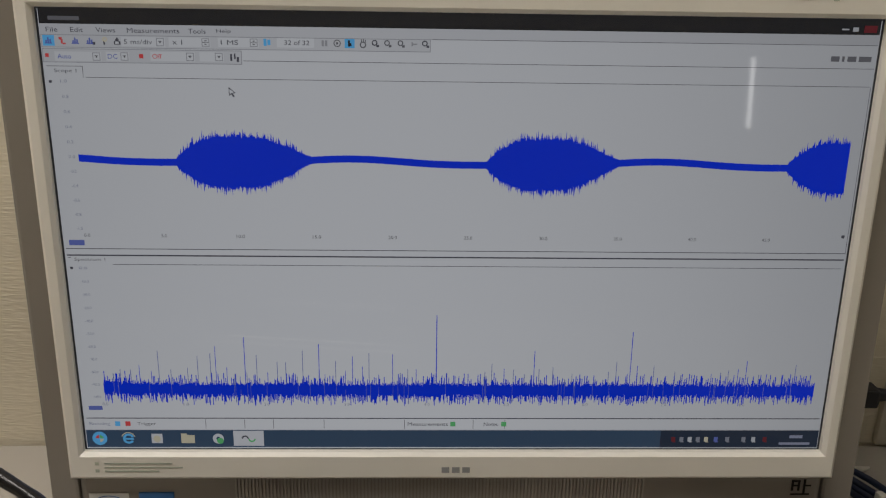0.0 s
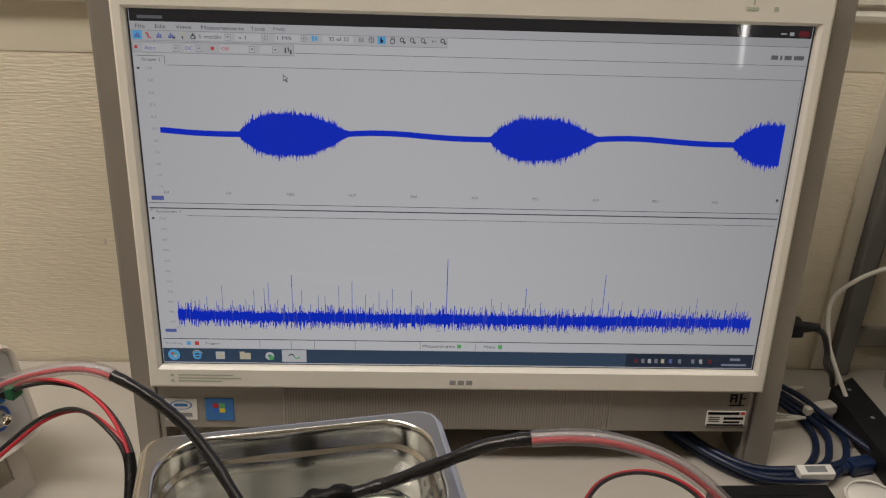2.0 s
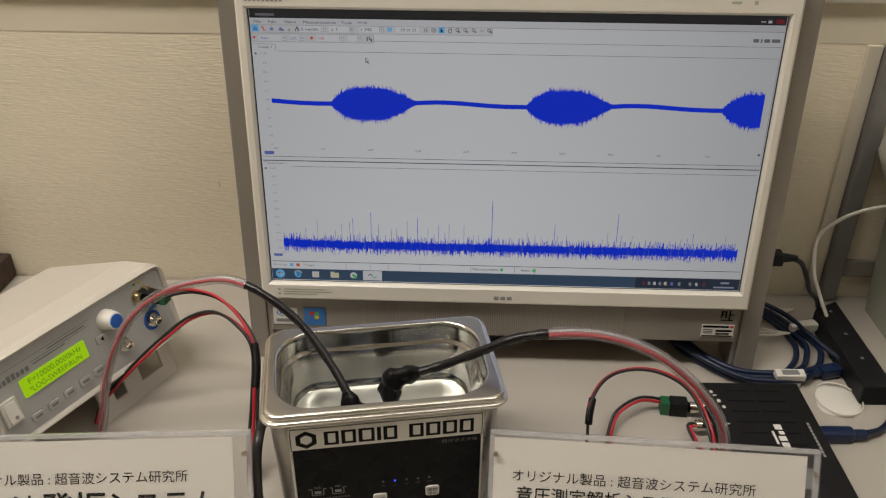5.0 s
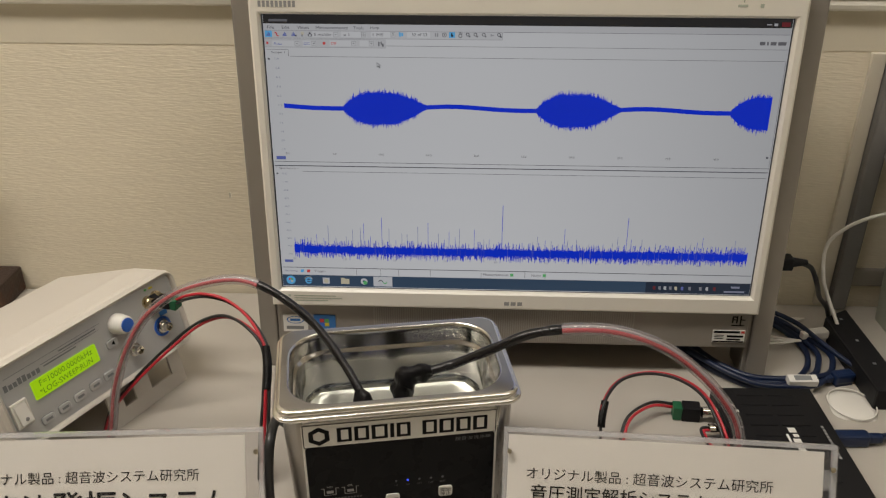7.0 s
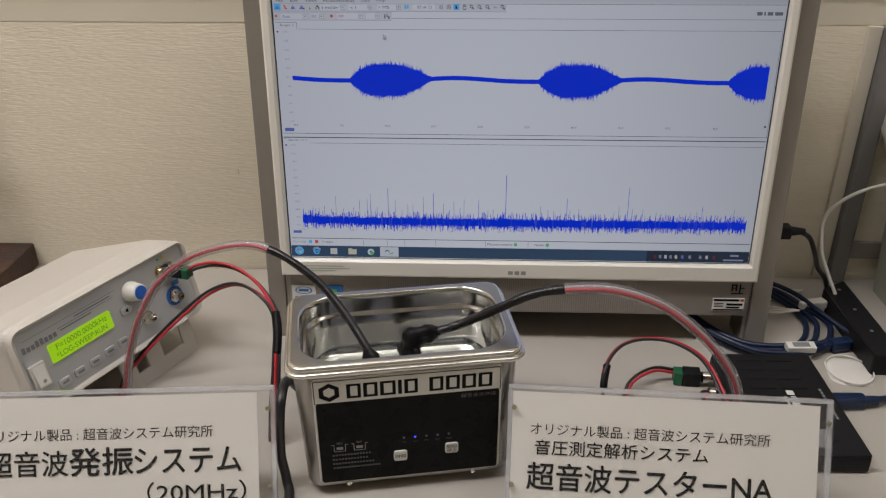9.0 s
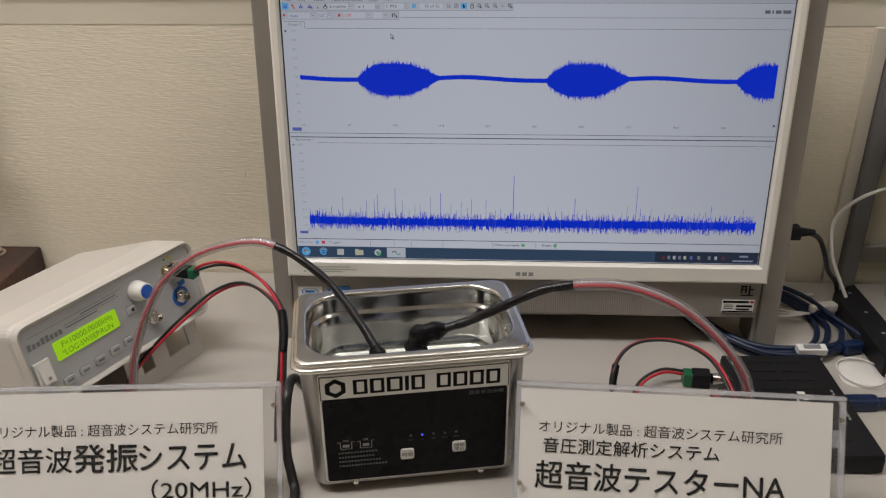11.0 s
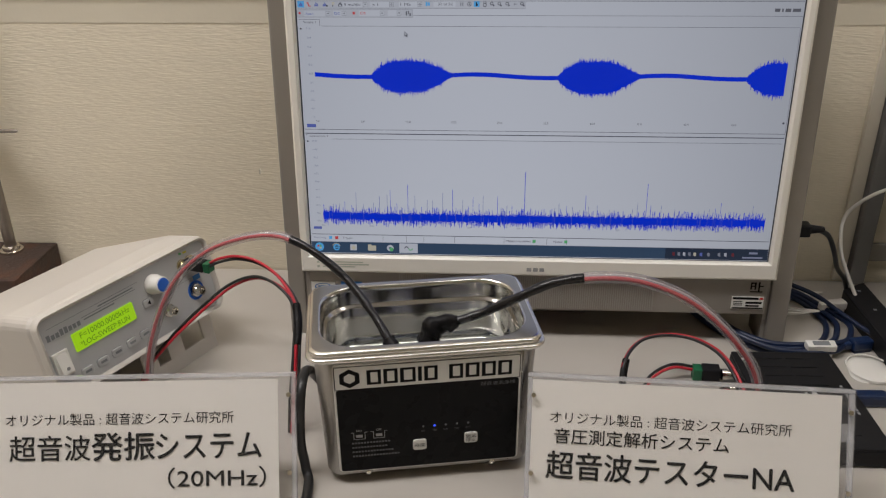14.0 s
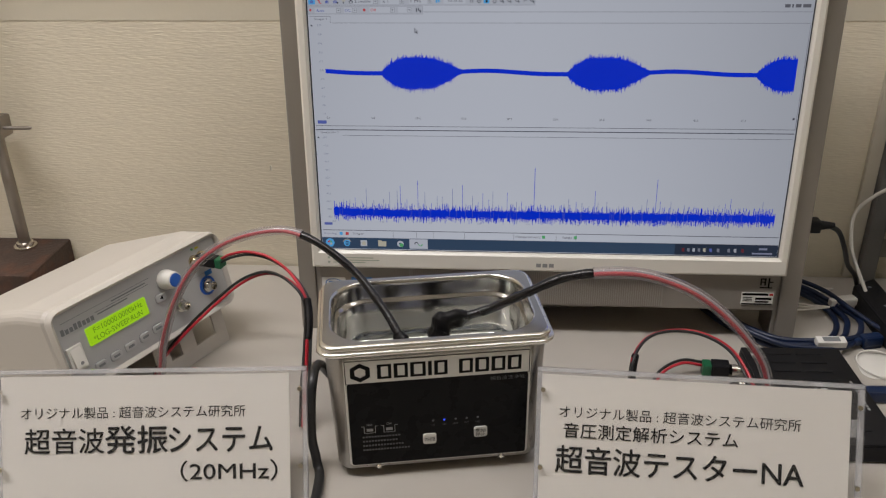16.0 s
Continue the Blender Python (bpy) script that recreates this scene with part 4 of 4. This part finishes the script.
def sign(label, m, right, lines):
    e = empty("sign_holder", m, label, "sign", "acrylic sign holders")
    X0, X1, H, T = -0.0025, 0.2325, 0.1100, 0.0085
    lean = pose(0, -0.0158, 0.0, -26)

    def leaned(bm):
        bm.transform(lean)
        return bm
    for y0, y1 in ((0.0, 0.0020), (T - 0.0020, T)):
        ob = part("acrylic_sheet", leaned(box(X0, X1, y0, y1, 0.003, H, 0.0004, seg=1)), M_ACRYLIC, e, "clear acrylic sheet")
        ob.visible_shadow = False
    for x0, x1, z0, z1 in ((X0, X0 + 0.0035, 0.003, H - 0.0035), (X1 - 0.0035, X1, 0.003, H - 0.0035), (X0, X1, H - 0.0030, H), (X0 + 0.004, X1 - 0.004, 0.003, 0.006)):
        ob = part("acrylic_edge", leaned(box(x0, x1, 0.0021, T - 0.0021, z0, z1, 0.0004, seg=1)), M_ACRYLIC_EDGE, e, "clear acrylic edge strip")
        ob.visible_shadow = False
    for x in (X0 + 0.0045, X1 - 0.0045):
        for z in (0.036, 0.094):
            part("stud", leaned(lathe([(0.0016, -0.0006), (0.0018, 0.0), (0.0018, 0.003)], 10, m=pose(x, 0.0, z, 90))), M_CHROME, e)
    part("card", leaned(box(0.001, right, 0.0030, 0.0036, 0.0062, 0.1050)), M_PAPER, e, "white printed card")
    for text, x, z, w, h, bold in lines:
        copies = [words(text, x + dx * bold, z + 0.006 + dz * bold, 0.0027 - 0.00008 * k, w, h) for k, (dx, dz) in enumerate(((0, 0), (1, 0), (-1, 0), (0, 1), (0, -1)) if bold else ((0, 0),))]
        part("lettering", leaned(joined(copies)), M_INK, e, "black printed lettering")
    return e


sign("acrylic sign holder with a printed card, wave generator system", pose(-0.4185, 0.1885, DESK, 0, 0, 4.5), 0.2190, [
    ("オリジナル製品 : 超音波システム研究所", 0.0158, 0.0712, 0.170, 0.0090, 0),
    ("超音波", 0.0183, 0.0500, 0.0600, 0.0190, 0.00018), ("発振", 0.0796, 0.0504, 0.0467, 0.0208, 0.00040), ("システム", 0.1276, 0.0498, 0.0785, 0.0190, 0.00030),
    ("（20MHz）", 0.1360, 0.0260, 0.0735, 0.0158, 0.00010)])
sign("acrylic sign holder with a printed card, measuring and analysis system", pose(-0.0135, 0.2146, DESK, 0, 0, -2.7), 0.2235, [
    ("オリジナル製品 : 超音波システム研究所", 0.0149, 0.0717, 0.1743, 0.0090, 0),
    ("音圧測定解析システム", 0.0184, 0.0580, 0.127, 0.0113, 0.00006),
    ("超音波テスターNA", 0.0134, 0.0362, 0.1790, 0.0205, 0.00030)])

# ---- function generator ----
YAW, GTILT = 64.0, 12.0
gen = empty("function_generator", pose(-0.376, 0.325, 0.849, 0, 0, YAW) @ pose(0, 0, 0, -GTILT), "white bench function generator with a green lit display", "generator")
GU0, GU1, GV0, GV1, GD = -0.061, 0.131, -0.041, 0.036, 0.165
gc, gw, gz, gh = (GU0 + GU1) / 2, GU1 - GU0, (GV0 + GV1) / 2, GV1 - GV0


def gring(w, h, r, y, drop=0.0):
    return [Vector((x, y, z)) for x, z in rounded(w, h, r, 5, gc, gz + drop)]


part("case", loft([gring(gw - 0.004, gh - 0.004, 0.008, 0.004), gring(gw, gh, 0.010, 0.008), gring(gw, gh, 0.010, 0.040), gring(gw, gh - 0.016, 0.010, GD - 0.004, -0.008), gring(gw - 0.006, gh - 0.022, 0.008, GD, -0.008)]), M_GEN, gen, "off-white plastic case")
part("front_frame", loft([gring(gw - 0.009, gh - 0.009, 0.006, 0.0038), gring(gw - 0.009, gh - 0.009, 0.006, -0.0015), gring(gw - 0.006, gh - 0.006, 0.008, -0.0035), gring(gw - 0.003, gh - 0.003, 0.010, -0.004), gring(gw, gh, 0.010, 0.002), gring(gw - 0.003, gh - 0.003, 0.010, 0.0055)], False, False), M_GEN, gen, "off-white raised front frame", True)
part("face_plate", loft([gring(gw - 0.0095, gh - 0.0095, 0.006, y) for y in (0.001, 0.0)]), M_FACE, gen, "grey front plate")
lcd = part("lcd_window", loft([[Vector((x, y, z)) for x, z in rounded(0.064, 0.0165, 0.001, 2, 0.0, 0.001)] for y in (-0.0002, -0.0012)]), M_LCD, gen, "yellow-green backlit display")
part("lettering", words("F=10000.0000kHz", 0.001, 0.0047, -0.0015, 0.052, 0.0050, "center"), M_LCDINK, lcd)
part("lettering", words("*LOG-SWEEP:RUN", -0.001, -0.0025, -0.0015, 0.052, 0.0050, "center"), M_LCDINK, lcd)
for quad in ([(-0.018, 0.040, 0.0175, 0.0180, -0.0004), (0.0, 0.038, 0.0195, 0.0206, -0.0004), (-0.016, 0.016, 0.0148, 0.0160, -0.0004), (-0.050, 0.044, 0.0225, 0.0229, -0.0004), (0.085, 0.122, 0.0005, 0.0008, -0.0004)]):
    part("face_print", flat([quad]), M_FACELINE, gen)
part("brand_mark", flat([(-0.0525 + i * 0.0042, -0.0525 + i * 0.0042 + 0.0032, 0.0125, 0.0125 + (0.0055 if i in (0, 3, 4) else 0.0042), -0.0004) for i in range(8)]), M_FACELINE, gen)
sw = part("power_switch", box(-0.0545, -0.0400, -0.0030, 0.0, -0.0205, 0.0015, 0.0008), M_WHITEPLASTIC, gen, "white rocker switch")
rk = box(-0.0525, -0.0420, -0.0065, -0.0025, -0.0180, -0.0005, 0.0008)
for v in rk.verts:
    if v.co.y < -0.004 and v.co.z > -0.009:
        v.co.y += 0.003
part("rocker", rk, M_WHITEPLASTIC, sw)
part("rocker_mark", lathe([(0.0016, 0), (0.0016, 0.0003)], 14, m=pose(-0.0472, -0.0066, -0.0135, 90)), M_GREYPRINT, sw)
for u, v in ((-0.0285, -0.0265), (-0.0125, -0.0262), (0.0035, -0.0255), (0.0200, -0.0248), (0.0355, -0.0242), (0.0485, 0.0003)):
    b = part("button", loft([[Vector((x, y, z)) for x, z in rounded(0.0115 + dw, 0.0075 + dw, 0.002, 3, u, v)] for y, dw in ((0, 0), (-0.0012, -0.0002), (-0.0016, -0.0012))]), M_FACE, gen, "grey soft key")
    part("button_ring", loft([[Vector((x, y, z)) for x, z in rounded(0.0115 + dw, 0.0075 + dw, 0.0022, 3, u, v)] for y, dw in ((-0.0002, 0.0005), (-0.0004, 0.0005), (-0.0004, 0.0), (-0.0002, 0.0))], False, False), M_FACELINE, b)
    if u < 0.045:
        part("button_print", flat([(u - 0.0032, u + 0.0032, v - 0.0011, v + 0.0011, -0.0018)]), M_FACELINE, b)
    else:
        bm = bmesh.new()
        bm.faces.new([bm.verts.new(p) for p in ((u - 0.002, -0.0018, v), (u + 0.0015, -0.0018, v - 0.0022), (u + 0.0015, -0.0018, v + 0.0022))])
        part("button_print", bm, M_INK, b)
kn = part("knob", lathe([(0.0094, 0.0005), (0.0094, 0.004), (0.0086, 0.006), (0.0078, 0.0135), (0.0068, 0.0150), (0.0066, 0.0150)], 24, m=pose(0.0590, 0, 0.0140, 90)), M_WHITEPLASTIC, gen, "white knob with a blue cap", True)
part("knob_cap", lathe([(0.0064, 0.0147), (0.0062, 0.0157), (0.004, 0.0160)], 24, m=pose(0.0590, 0, 0.0140, 90)), M_KNOBBLUE, kn, "blue cap")
for u, v, mat in ((0.0667, -0.0165, M_CHROME), (0.0965, 0.0160, M_BRASS), (0.106, 0.0165, M_BRASS), (0.1034, -0.0125, M_CHROME)):
    j = part("bnc_socket", lathe([(0.0062, 0), (0.0062, 0.002), (0.0046, 0.0022), (0.0046, 0.0040), (0.0042, 0.0043), (0.0042, 0.0095), (0.0034, 0.0095), (0.0034, 0.003)], 18, m=pose(u, 0, v, 90)), mat, gen, "metal bayonet socket", True)
    part("contact", lathe([(0.0012, 0.003), (0.0012, 0.0075)], 8, m=pose(u, 0, v, 90)), M_CHROME, j)
part("socket_ring", lathe([(0.0095, 0), (0.0095, 0.0008), (0.0074, 0.0008), (0.0074, 0)], 20, m=pose(0.1034, 0, -0.0125, 90)), M_KNOBBLUE, gen, "blue socket surround")
part("channel_tag", flat([(0.104, 0.113, -0.0035, 0.0015, -0.0005)]), M_BLUEPRINT, gen)
part("channel_tag", flat([(0.1015, 0.1060, 0.0260, 0.0280, -0.0005)]), M_YELLOWPRINT, gen)
part("status_led", lathe([(0.0012, 0), (0.0010, 0.001)], 10, m=pose(0.098, 0, 0.0275, 90)), M_GREENPRINT, gen)
# the fold-out bail under the front
bail = box(0.030, 0.118, 0.010, 0.013, -0.081, -0.066, 0.001)
for x0, x1 in ((0.030, 0.046), (0.060, 0.078), (0.104, 0.118)):
    box(x0, x1, 0.0101, 0.0129, -0.067, GV0 - 0.001, 0, bail)
part("bail_stand", bail, M_GEN, gen, "fold-out grey stand with cut-outs")
part("bail_leg", box(-0.050, -0.034, 0.010, 0.013, -0.081, GV0 - 0.001, 0.001), M_GEN, gen)

adapter = empty("terminal_adapter", pose(-0.323, 0.415, 0.865, 0, 0, -15), "black plug adapter with green screw terminals", "connector")
part("body", box(-0.012, 0.010, -0.0055, 0.0055, -0.005, 0.005, 0.0015), M_BLACK, adapter)
part("terminal_block", box(0.0102, 0.0165, -0.0052, 0.0052, -0.0048, 0.0048, 0.0008), M_GREEN, adapter, "green terminal block")

# ---- lab stand ----
stand = empty("lab_stand", pose(-0.604, 0.560, DESK), "rusty iron laboratory stand with a steel rod", "lab stand")
part("base", box(-0.10, 0.042, -0.062, 0.036, 0, 0.030, 0.003), M_RUST, stand, "rust-stained iron base block")
part("rod", lathe([(0.0065, 0.030), (0.0065, 0.42), (0.005, 0.423)], 18, m=pose(0, 0.010, 0)), M_ROD, stand, "steel rod", True)
part("washer", lathe([(0.013, 0.0302), (0.013, 0.033), (0.010, 0.0335), (0.0095, 0.037), (0.0068, 0.038)], 20, m=pose(0, 0.010, 0)), M_CHROME, stand, "shiny washer and nut")
cl = part("clamp", box(-0.020, 0.012, -0.004, 0.024, 0.166, 0.190, 0.003), M_ROD, stand, "steel clamp on the rod")
part("clamp_screw", lathe([(0.0022, 0), (0.0022, 0.030), (0.0012, 0.034)], 10, m=pose(0.010, 0.006, 0.178, 0, 90)), M_ROD, cl)

# ---- oscilloscope box ----
scope = empty("usb_oscilloscope", pose(0.2325, 0.340, DESK, 0, 0, 1.2), "flat black plastic usb oscilloscope with ribbed lid", "oscilloscope")
part("body", box(-0.046, 0.046, -0.071, 0.071, 0.0015, 0.0165, 0.002), M_BLACK, scope)
part("lid", box(-0.0455, 0.0455, -0.0705, 0.0705, 0.0165, 0.0190, 0.001), M_BLACK, scope, "matt black lid")
for i in range(9):
    for x0, x1 in ((-0.026, -0.002), (0.002, 0.026)):
        part("rib", box(x0, x1, 0.058 - i * 0.014, 0.0605 - i * 0.014, 0.0190, 0.0199, 0.0003, seg=1), M_BLACK, scope)


def lid_bars(bars, mat, name):
    bm = bmesh.new()
    for x0, x1, y0, y1 in bars:
        bm.faces.new([bm.verts.new(p) for p in ((x0, y0, 0.0202), (x1, y0, 0.0202), (x1, y1, 0.0202), (x0, y1, 0.0202))])
    return part(name, bm, mat, scope)


lid_bars([(0.004, 0.0105, 0.006, 0.0125), (0.006, 0.0105, 0.000, 0.0042), (0.004, 0.0105, -0.008, -0.002), (0.004, 0.0105, -0.018, -0.010), (0.000, 0.0022, -0.012, 0.004)], M_WHITE, "brand_mark")
lid_bars([(0.034, 0.0362, 0.012 - i * 0.0043, 0.0152 - i * 0.0043) for i in range(10)], M_GREYPRINT, "lid_print")
lid_bars([(-0.040, -0.0372, 0.054, 0.0575), (-0.0385, -0.035, 0.050, 0.0515), (-0.0365, -0.0335, 0.041, 0.045), (-0.034, -0.031, 0.033, 0.0365), (-0.0365, -0.033, 0.012, 0.0135), (-0.0385, -0.0365, 0.009, 0.0125)], M_WHITE, "lid_symbol")
for y in (0.046, 0.022):
    j = part("bnc_socket", lathe([(0.0056, 0), (0.0056, 0.0025), (0.0043, 0.003), (0.0043, 0.008), (0.0052, 0.0085), (0.0052, 0.0135), (0.0040, 0.014)], 18, m=pose(-0.046, y, 0.0092, 0, -90)), M_CHROME, scope, "bright metal bayonet connector", True)
for x in (-0.04, 0.04):
    for y in (-0.062, 0.062):
        part("rubber_foot", lathe([(0.004, 0), (0.004, 0.0017)], 10, m=pose(x, y, 0)), M_BLACK, scope)
plug = empty("terminal_adapter", pose(0.1585, 0.388, DESK, 0, 0, -4), "black plug adapter with green screw terminals", "connector")
part("body", box(-0.004, 0.0125, -0.0065, 0.0065, 0.0, 0.015, 0.0015), M_BLACK, plug)
part("terminal_block", box(-0.012, -0.0042, -0.006, 0.006, 0.001, 0.014, 0.0008), M_GREEN, plug, "green terminal block")
tray = tagged(part("card_offcut", box(-0.022, 0.026, -0.012, 0.012, 0, 0.0006), M_FILM), "small clear grey plastic piece on the black box", "plastic piece")
tray.matrix_world = pose(0.225, 0.290, DESK + 0.0204, 0, 0, -6)

# ---- hub, plugs and loose cables ----
hub = empty("usb_hub", pose(0.3500, 0.484, DESK, 0, 0, 1.0), "black plastic usb hub lying on the desk", "usb hub")
shell = box(-0.0155, 0.0135, -0.078, 0.068, 0.0, 0.0225, 0.0022)
for v in shell.verts:
    if v.co.y > 0:
        v.co.y += (v.co.x - 0.0165) * 0.6
part("body", shell, M_BLACK, hub)
for y in (-0.035, 0.005, 0.045):
    part("socket_mark", box(-0.0015, 0.0015, y - 0.0015, y + 0.0015, 0.0226, 0.0229), M_FACELINE, hub)
pp = empty("power_plug", pose(0.2435, 0.476, 0.8855), "black power plug in the side of the computer", "plug")
part("body", box(0.0055, 0.019, -0.007, 0.007, -0.0062, 0.0062, 0.002), M_BLACK, pp)
part("strain_relief", lathe([(0.0048, 0), (0.003, 0.012), (0.0026, 0.014)], 14, m=pose(0.019, 0, 0, 0, 90)), M_BLACK, pp, "", True)
wire("power_cable", "black power cable hanging to the desk", [(0.272, 0.476, 0.8850), (0.286, 0.484, 0.8745), (0.300, 0.496, 0.851), (0.317, 0.520, 0.822), (0.335, 0.538, 0.800), (0.346, 0.550, DESK + 0.012)], 0.0025, M_BLACKWIRE)
wire("charging_cable", "thin white cable arching off the desk", [(0.342, 0.520, DESK + 0.022), (0.333, 0.534, 0.813), (0.328, 0.545, 0.832), (0.333, 0.565, 0.858), (0.347, 0.562, 0.881), (0.372, 0.555, 0.899), (0.42, 0.55, 0.912), (0.47, 0.53, 0.94)], 0.0020, M_WHITEPLASTIC)
wp = empty("white_connector", pose(0.3205, 0.514, DESK, 0, 0, 14), "white plastic cable connector on the desk", "connector")
part("body", box(-0.011, 0.011, -0.0055, 0.0055, 0.009, 0.018, 0.002), M_WHITEPLASTIC, wp)
part("tail", box(-0.018, -0.0112, -0.0032, 0.0032, 0.010, 0.017, 0.001), M_WHITEPLASTIC, wp)
part("underside", box(-0.010, 0.010, -0.004, 0.004, 0.0, 0.0088, 0.001), M_WHITEPLASTIC, wp)
for k in range(3):
    wire("thin_wire", "thin white wire lying in a loose loop", [(0.300, 0.501, DESK + 0.013), (0.275, 0.500 + 0.006 * k, DESK + 0.010), (0.262 - 0.006 * k, 0.512 + 0.010 * k, DESK + 0.004), (0.275, 0.535 + 0.008 * k, DESK + 0.003), (0.300, 0.548 + 0.006 * k, DESK + 0.003), (0.325, 0.560, DESK + 0.003)], 0.0011, M_WHITEPLASTIC, "cable", "thin white wires")
for k, arc in enumerate((
        [(0.3045, 0.496), (0.2985, 0.472), (0.285, 0.453)],
        [(0.3130, 0.492), (0.3075, 0.469), (0.295, 0.450)],
        [(0.3225, 0.487), (0.3190, 0.464), (0.305, 0.446)])):
    z = DESK + 0.0035 + 0.0030 * k
    wire("usb_cable", "dark blue usb cable lying in coils", [(0.225, 0.575, z), (0.255, 0.560 + 0.002 * k, z + 0.003), (0.283 + 0.002 * k, 0.541, z + 0.004), (0.2975 + 0.003 * k, 0.520, z + 0.002)] + [(x, y, z) for x, y in arc] + [(0.262 + 0.004 * k, 0.434 + 0.002 * k, z + 0.001), (0.235, 0.4335 + 0.0035 * k, z), (0.212, 0.448 + 0.004 * k, z), (0.188 + 0.004 * k, 0.478, z), (0.170 + 0.004 * k, 0.515, z)], 0.0030, M_BLUE, "cable", "blue usb cables")
wire("usb_cable", "dark blue usb cable running to the hub", [(0.250, 0.575, DESK + 0.018), (0.284, 0.547, DESK + 0.019), (0.304, 0.525, DESK + 0.018), (0.316, 0.498, DESK + 0.016), (0.3290, 0.474, DESK + 0.013), (0.3375, 0.459, DESK + 0.012)], 0.0026, M_BLUE, "cable", "blue usb cables")
ua = empty("usb_plug", pose(0.3235, 0.4475, DESK, 0, 0, 14), "blue usb plug lying on the desk", "plug")
part("body", box(-0.012, 0.010, -0.006, 0.006, 0.002, 0.013, 0.003), M_BLUEPLUG, ua)
part("tail", box(-0.020, -0.0122, -0.0035, 0.0035, 0.004, 0.011, 0.002), M_BLUEPLUG, ua)
part("underside", box(-0.010, 0.008, -0.005, 0.005, 0.0, 0.0019), M_BLUEPLUG, ua)
wire("usb_cable", "dark blue usb cable from the plug", [(0.3045, 0.4425, DESK + 0.007), (0.292, 0.4320, DESK + 0.008), (0.270, 0.4270, DESK + 0.009), (0.235, 0.4290, DESK + 0.010), (0.206, 0.447, DESK + 0.013), (0.180, 0.479, DESK + 0.013)], 0.0030, M_BLUE, "cable", "blue usb cables")
ub = empty("usb_plug", pose(0.297, 0.357, DESK, 0, 0, 2), "blue square usb plug in the black box", "plug")
part("body", box(-0.016, 0.014, -0.0062, 0.0062, 0.0005, 0.0125, 0.003), M_BLUEPLUG, ub)
part("tail", box(0.0142, 0.026, -0.0038, 0.0038, 0.003, 0.0105, 0.002), M_BLUEPLUG, ub)
wire("usb_cable", "dark blue usb cable curving round the desk", [(0.322, 0.358, DESK + 0.008), (0.340, 0.368, DESK + 0.004), (0.356, 0.385, DESK + 0.004), (0.364, 0.410, DESK + 0.004), (0.358, 0.436, DESK + 0.004), (0.345, 0.450, DESK + 0.006), (0.338, 0.448, DESK + 0.009)], 0.0030, M_BLUE, "cable", "blue usb cables")
tag = empty("cable_tag", pose(0.277, 0.430, DESK + 0.0175, 8, 0, 2), "white paper tag wrapped round the blue cable", "tag")
part("label_strip", box(-0.014, 0.014, -0.005, 0.005, -0.007, 0.0, 0.001), M_WHITE, tag)
part("label_print", box(-0.008, 0.008, -0.003, 0.003, 0.0001, 0.0004), M_FACELINE, tag)
part("label_underside", box(-0.012, 0.012, -0.004, 0.004, -0.0170, -0.0071, 0.001), M_WHITE, tag)
bag = tagged(part("plastic_bag", loft([[Vector((x, y, z)) for x, y in rounded(0.040 - dw, 0.044 - dw, 0.012, 5)] for z, dw in ((0.0, 0), (0.0012, 0.001), (0.0022, 0.010))]), M_WHITEPLASTIC, None, "", True), "small white plastic bag lying on the desk", "bag")
bag.matrix_world = pose(0.3185, 0.4105, DESK, 0, 0, -8)
loop = [(0.3185 + 0.021 * math.cos(a / 6 * math.pi + 0.6), 0.4105 + 0.0235 * math.sin(a / 6 * math.pi + 0.6), DESK + 0.0034) for a in range(13)]
wire("thin_wire", "thin white wire lying in a round loop", loop, 0.0007, M_WHITEPLASTIC, "cable", "thin white wires")

# ---- storage box ----
bin_ = empty("storage_box", pose(0.508, 0.512, DESK), "translucent grey-green storage box with a white lid", "box")


def bring(w, d, r, z):
    return [Vector((x, y, z)) for x, y in rounded(w, d, r, 5)]


part("container", loft([bring(0.205, 0.130, 0.012, 0.0), bring(0.218, 0.150, 0.015, 0.145), bring(0.226, 0.156, 0.016, 0.146), bring(0.226, 0.156, 0.016, 0.152), bring(0.212, 0.144, 0.014, 0.152), bring(0.200, 0.126, 0.010, 0.004)]), M_BIN, bin_, "translucent grey-green container", True)
part("lid", loft([bring(0.236, 0.158, 0.02, 0.153), bring(0.252, 0.160, 0.02, 0.168), bring(0.268, 0.163, 0.022, 0.186), bring(0.262, 0.160, 0.02, 0.204), bring(0.20, 0.12, 0.02, 0.210)]), M_WHITEPLASTIC, bin_, "rounded white lid", True)
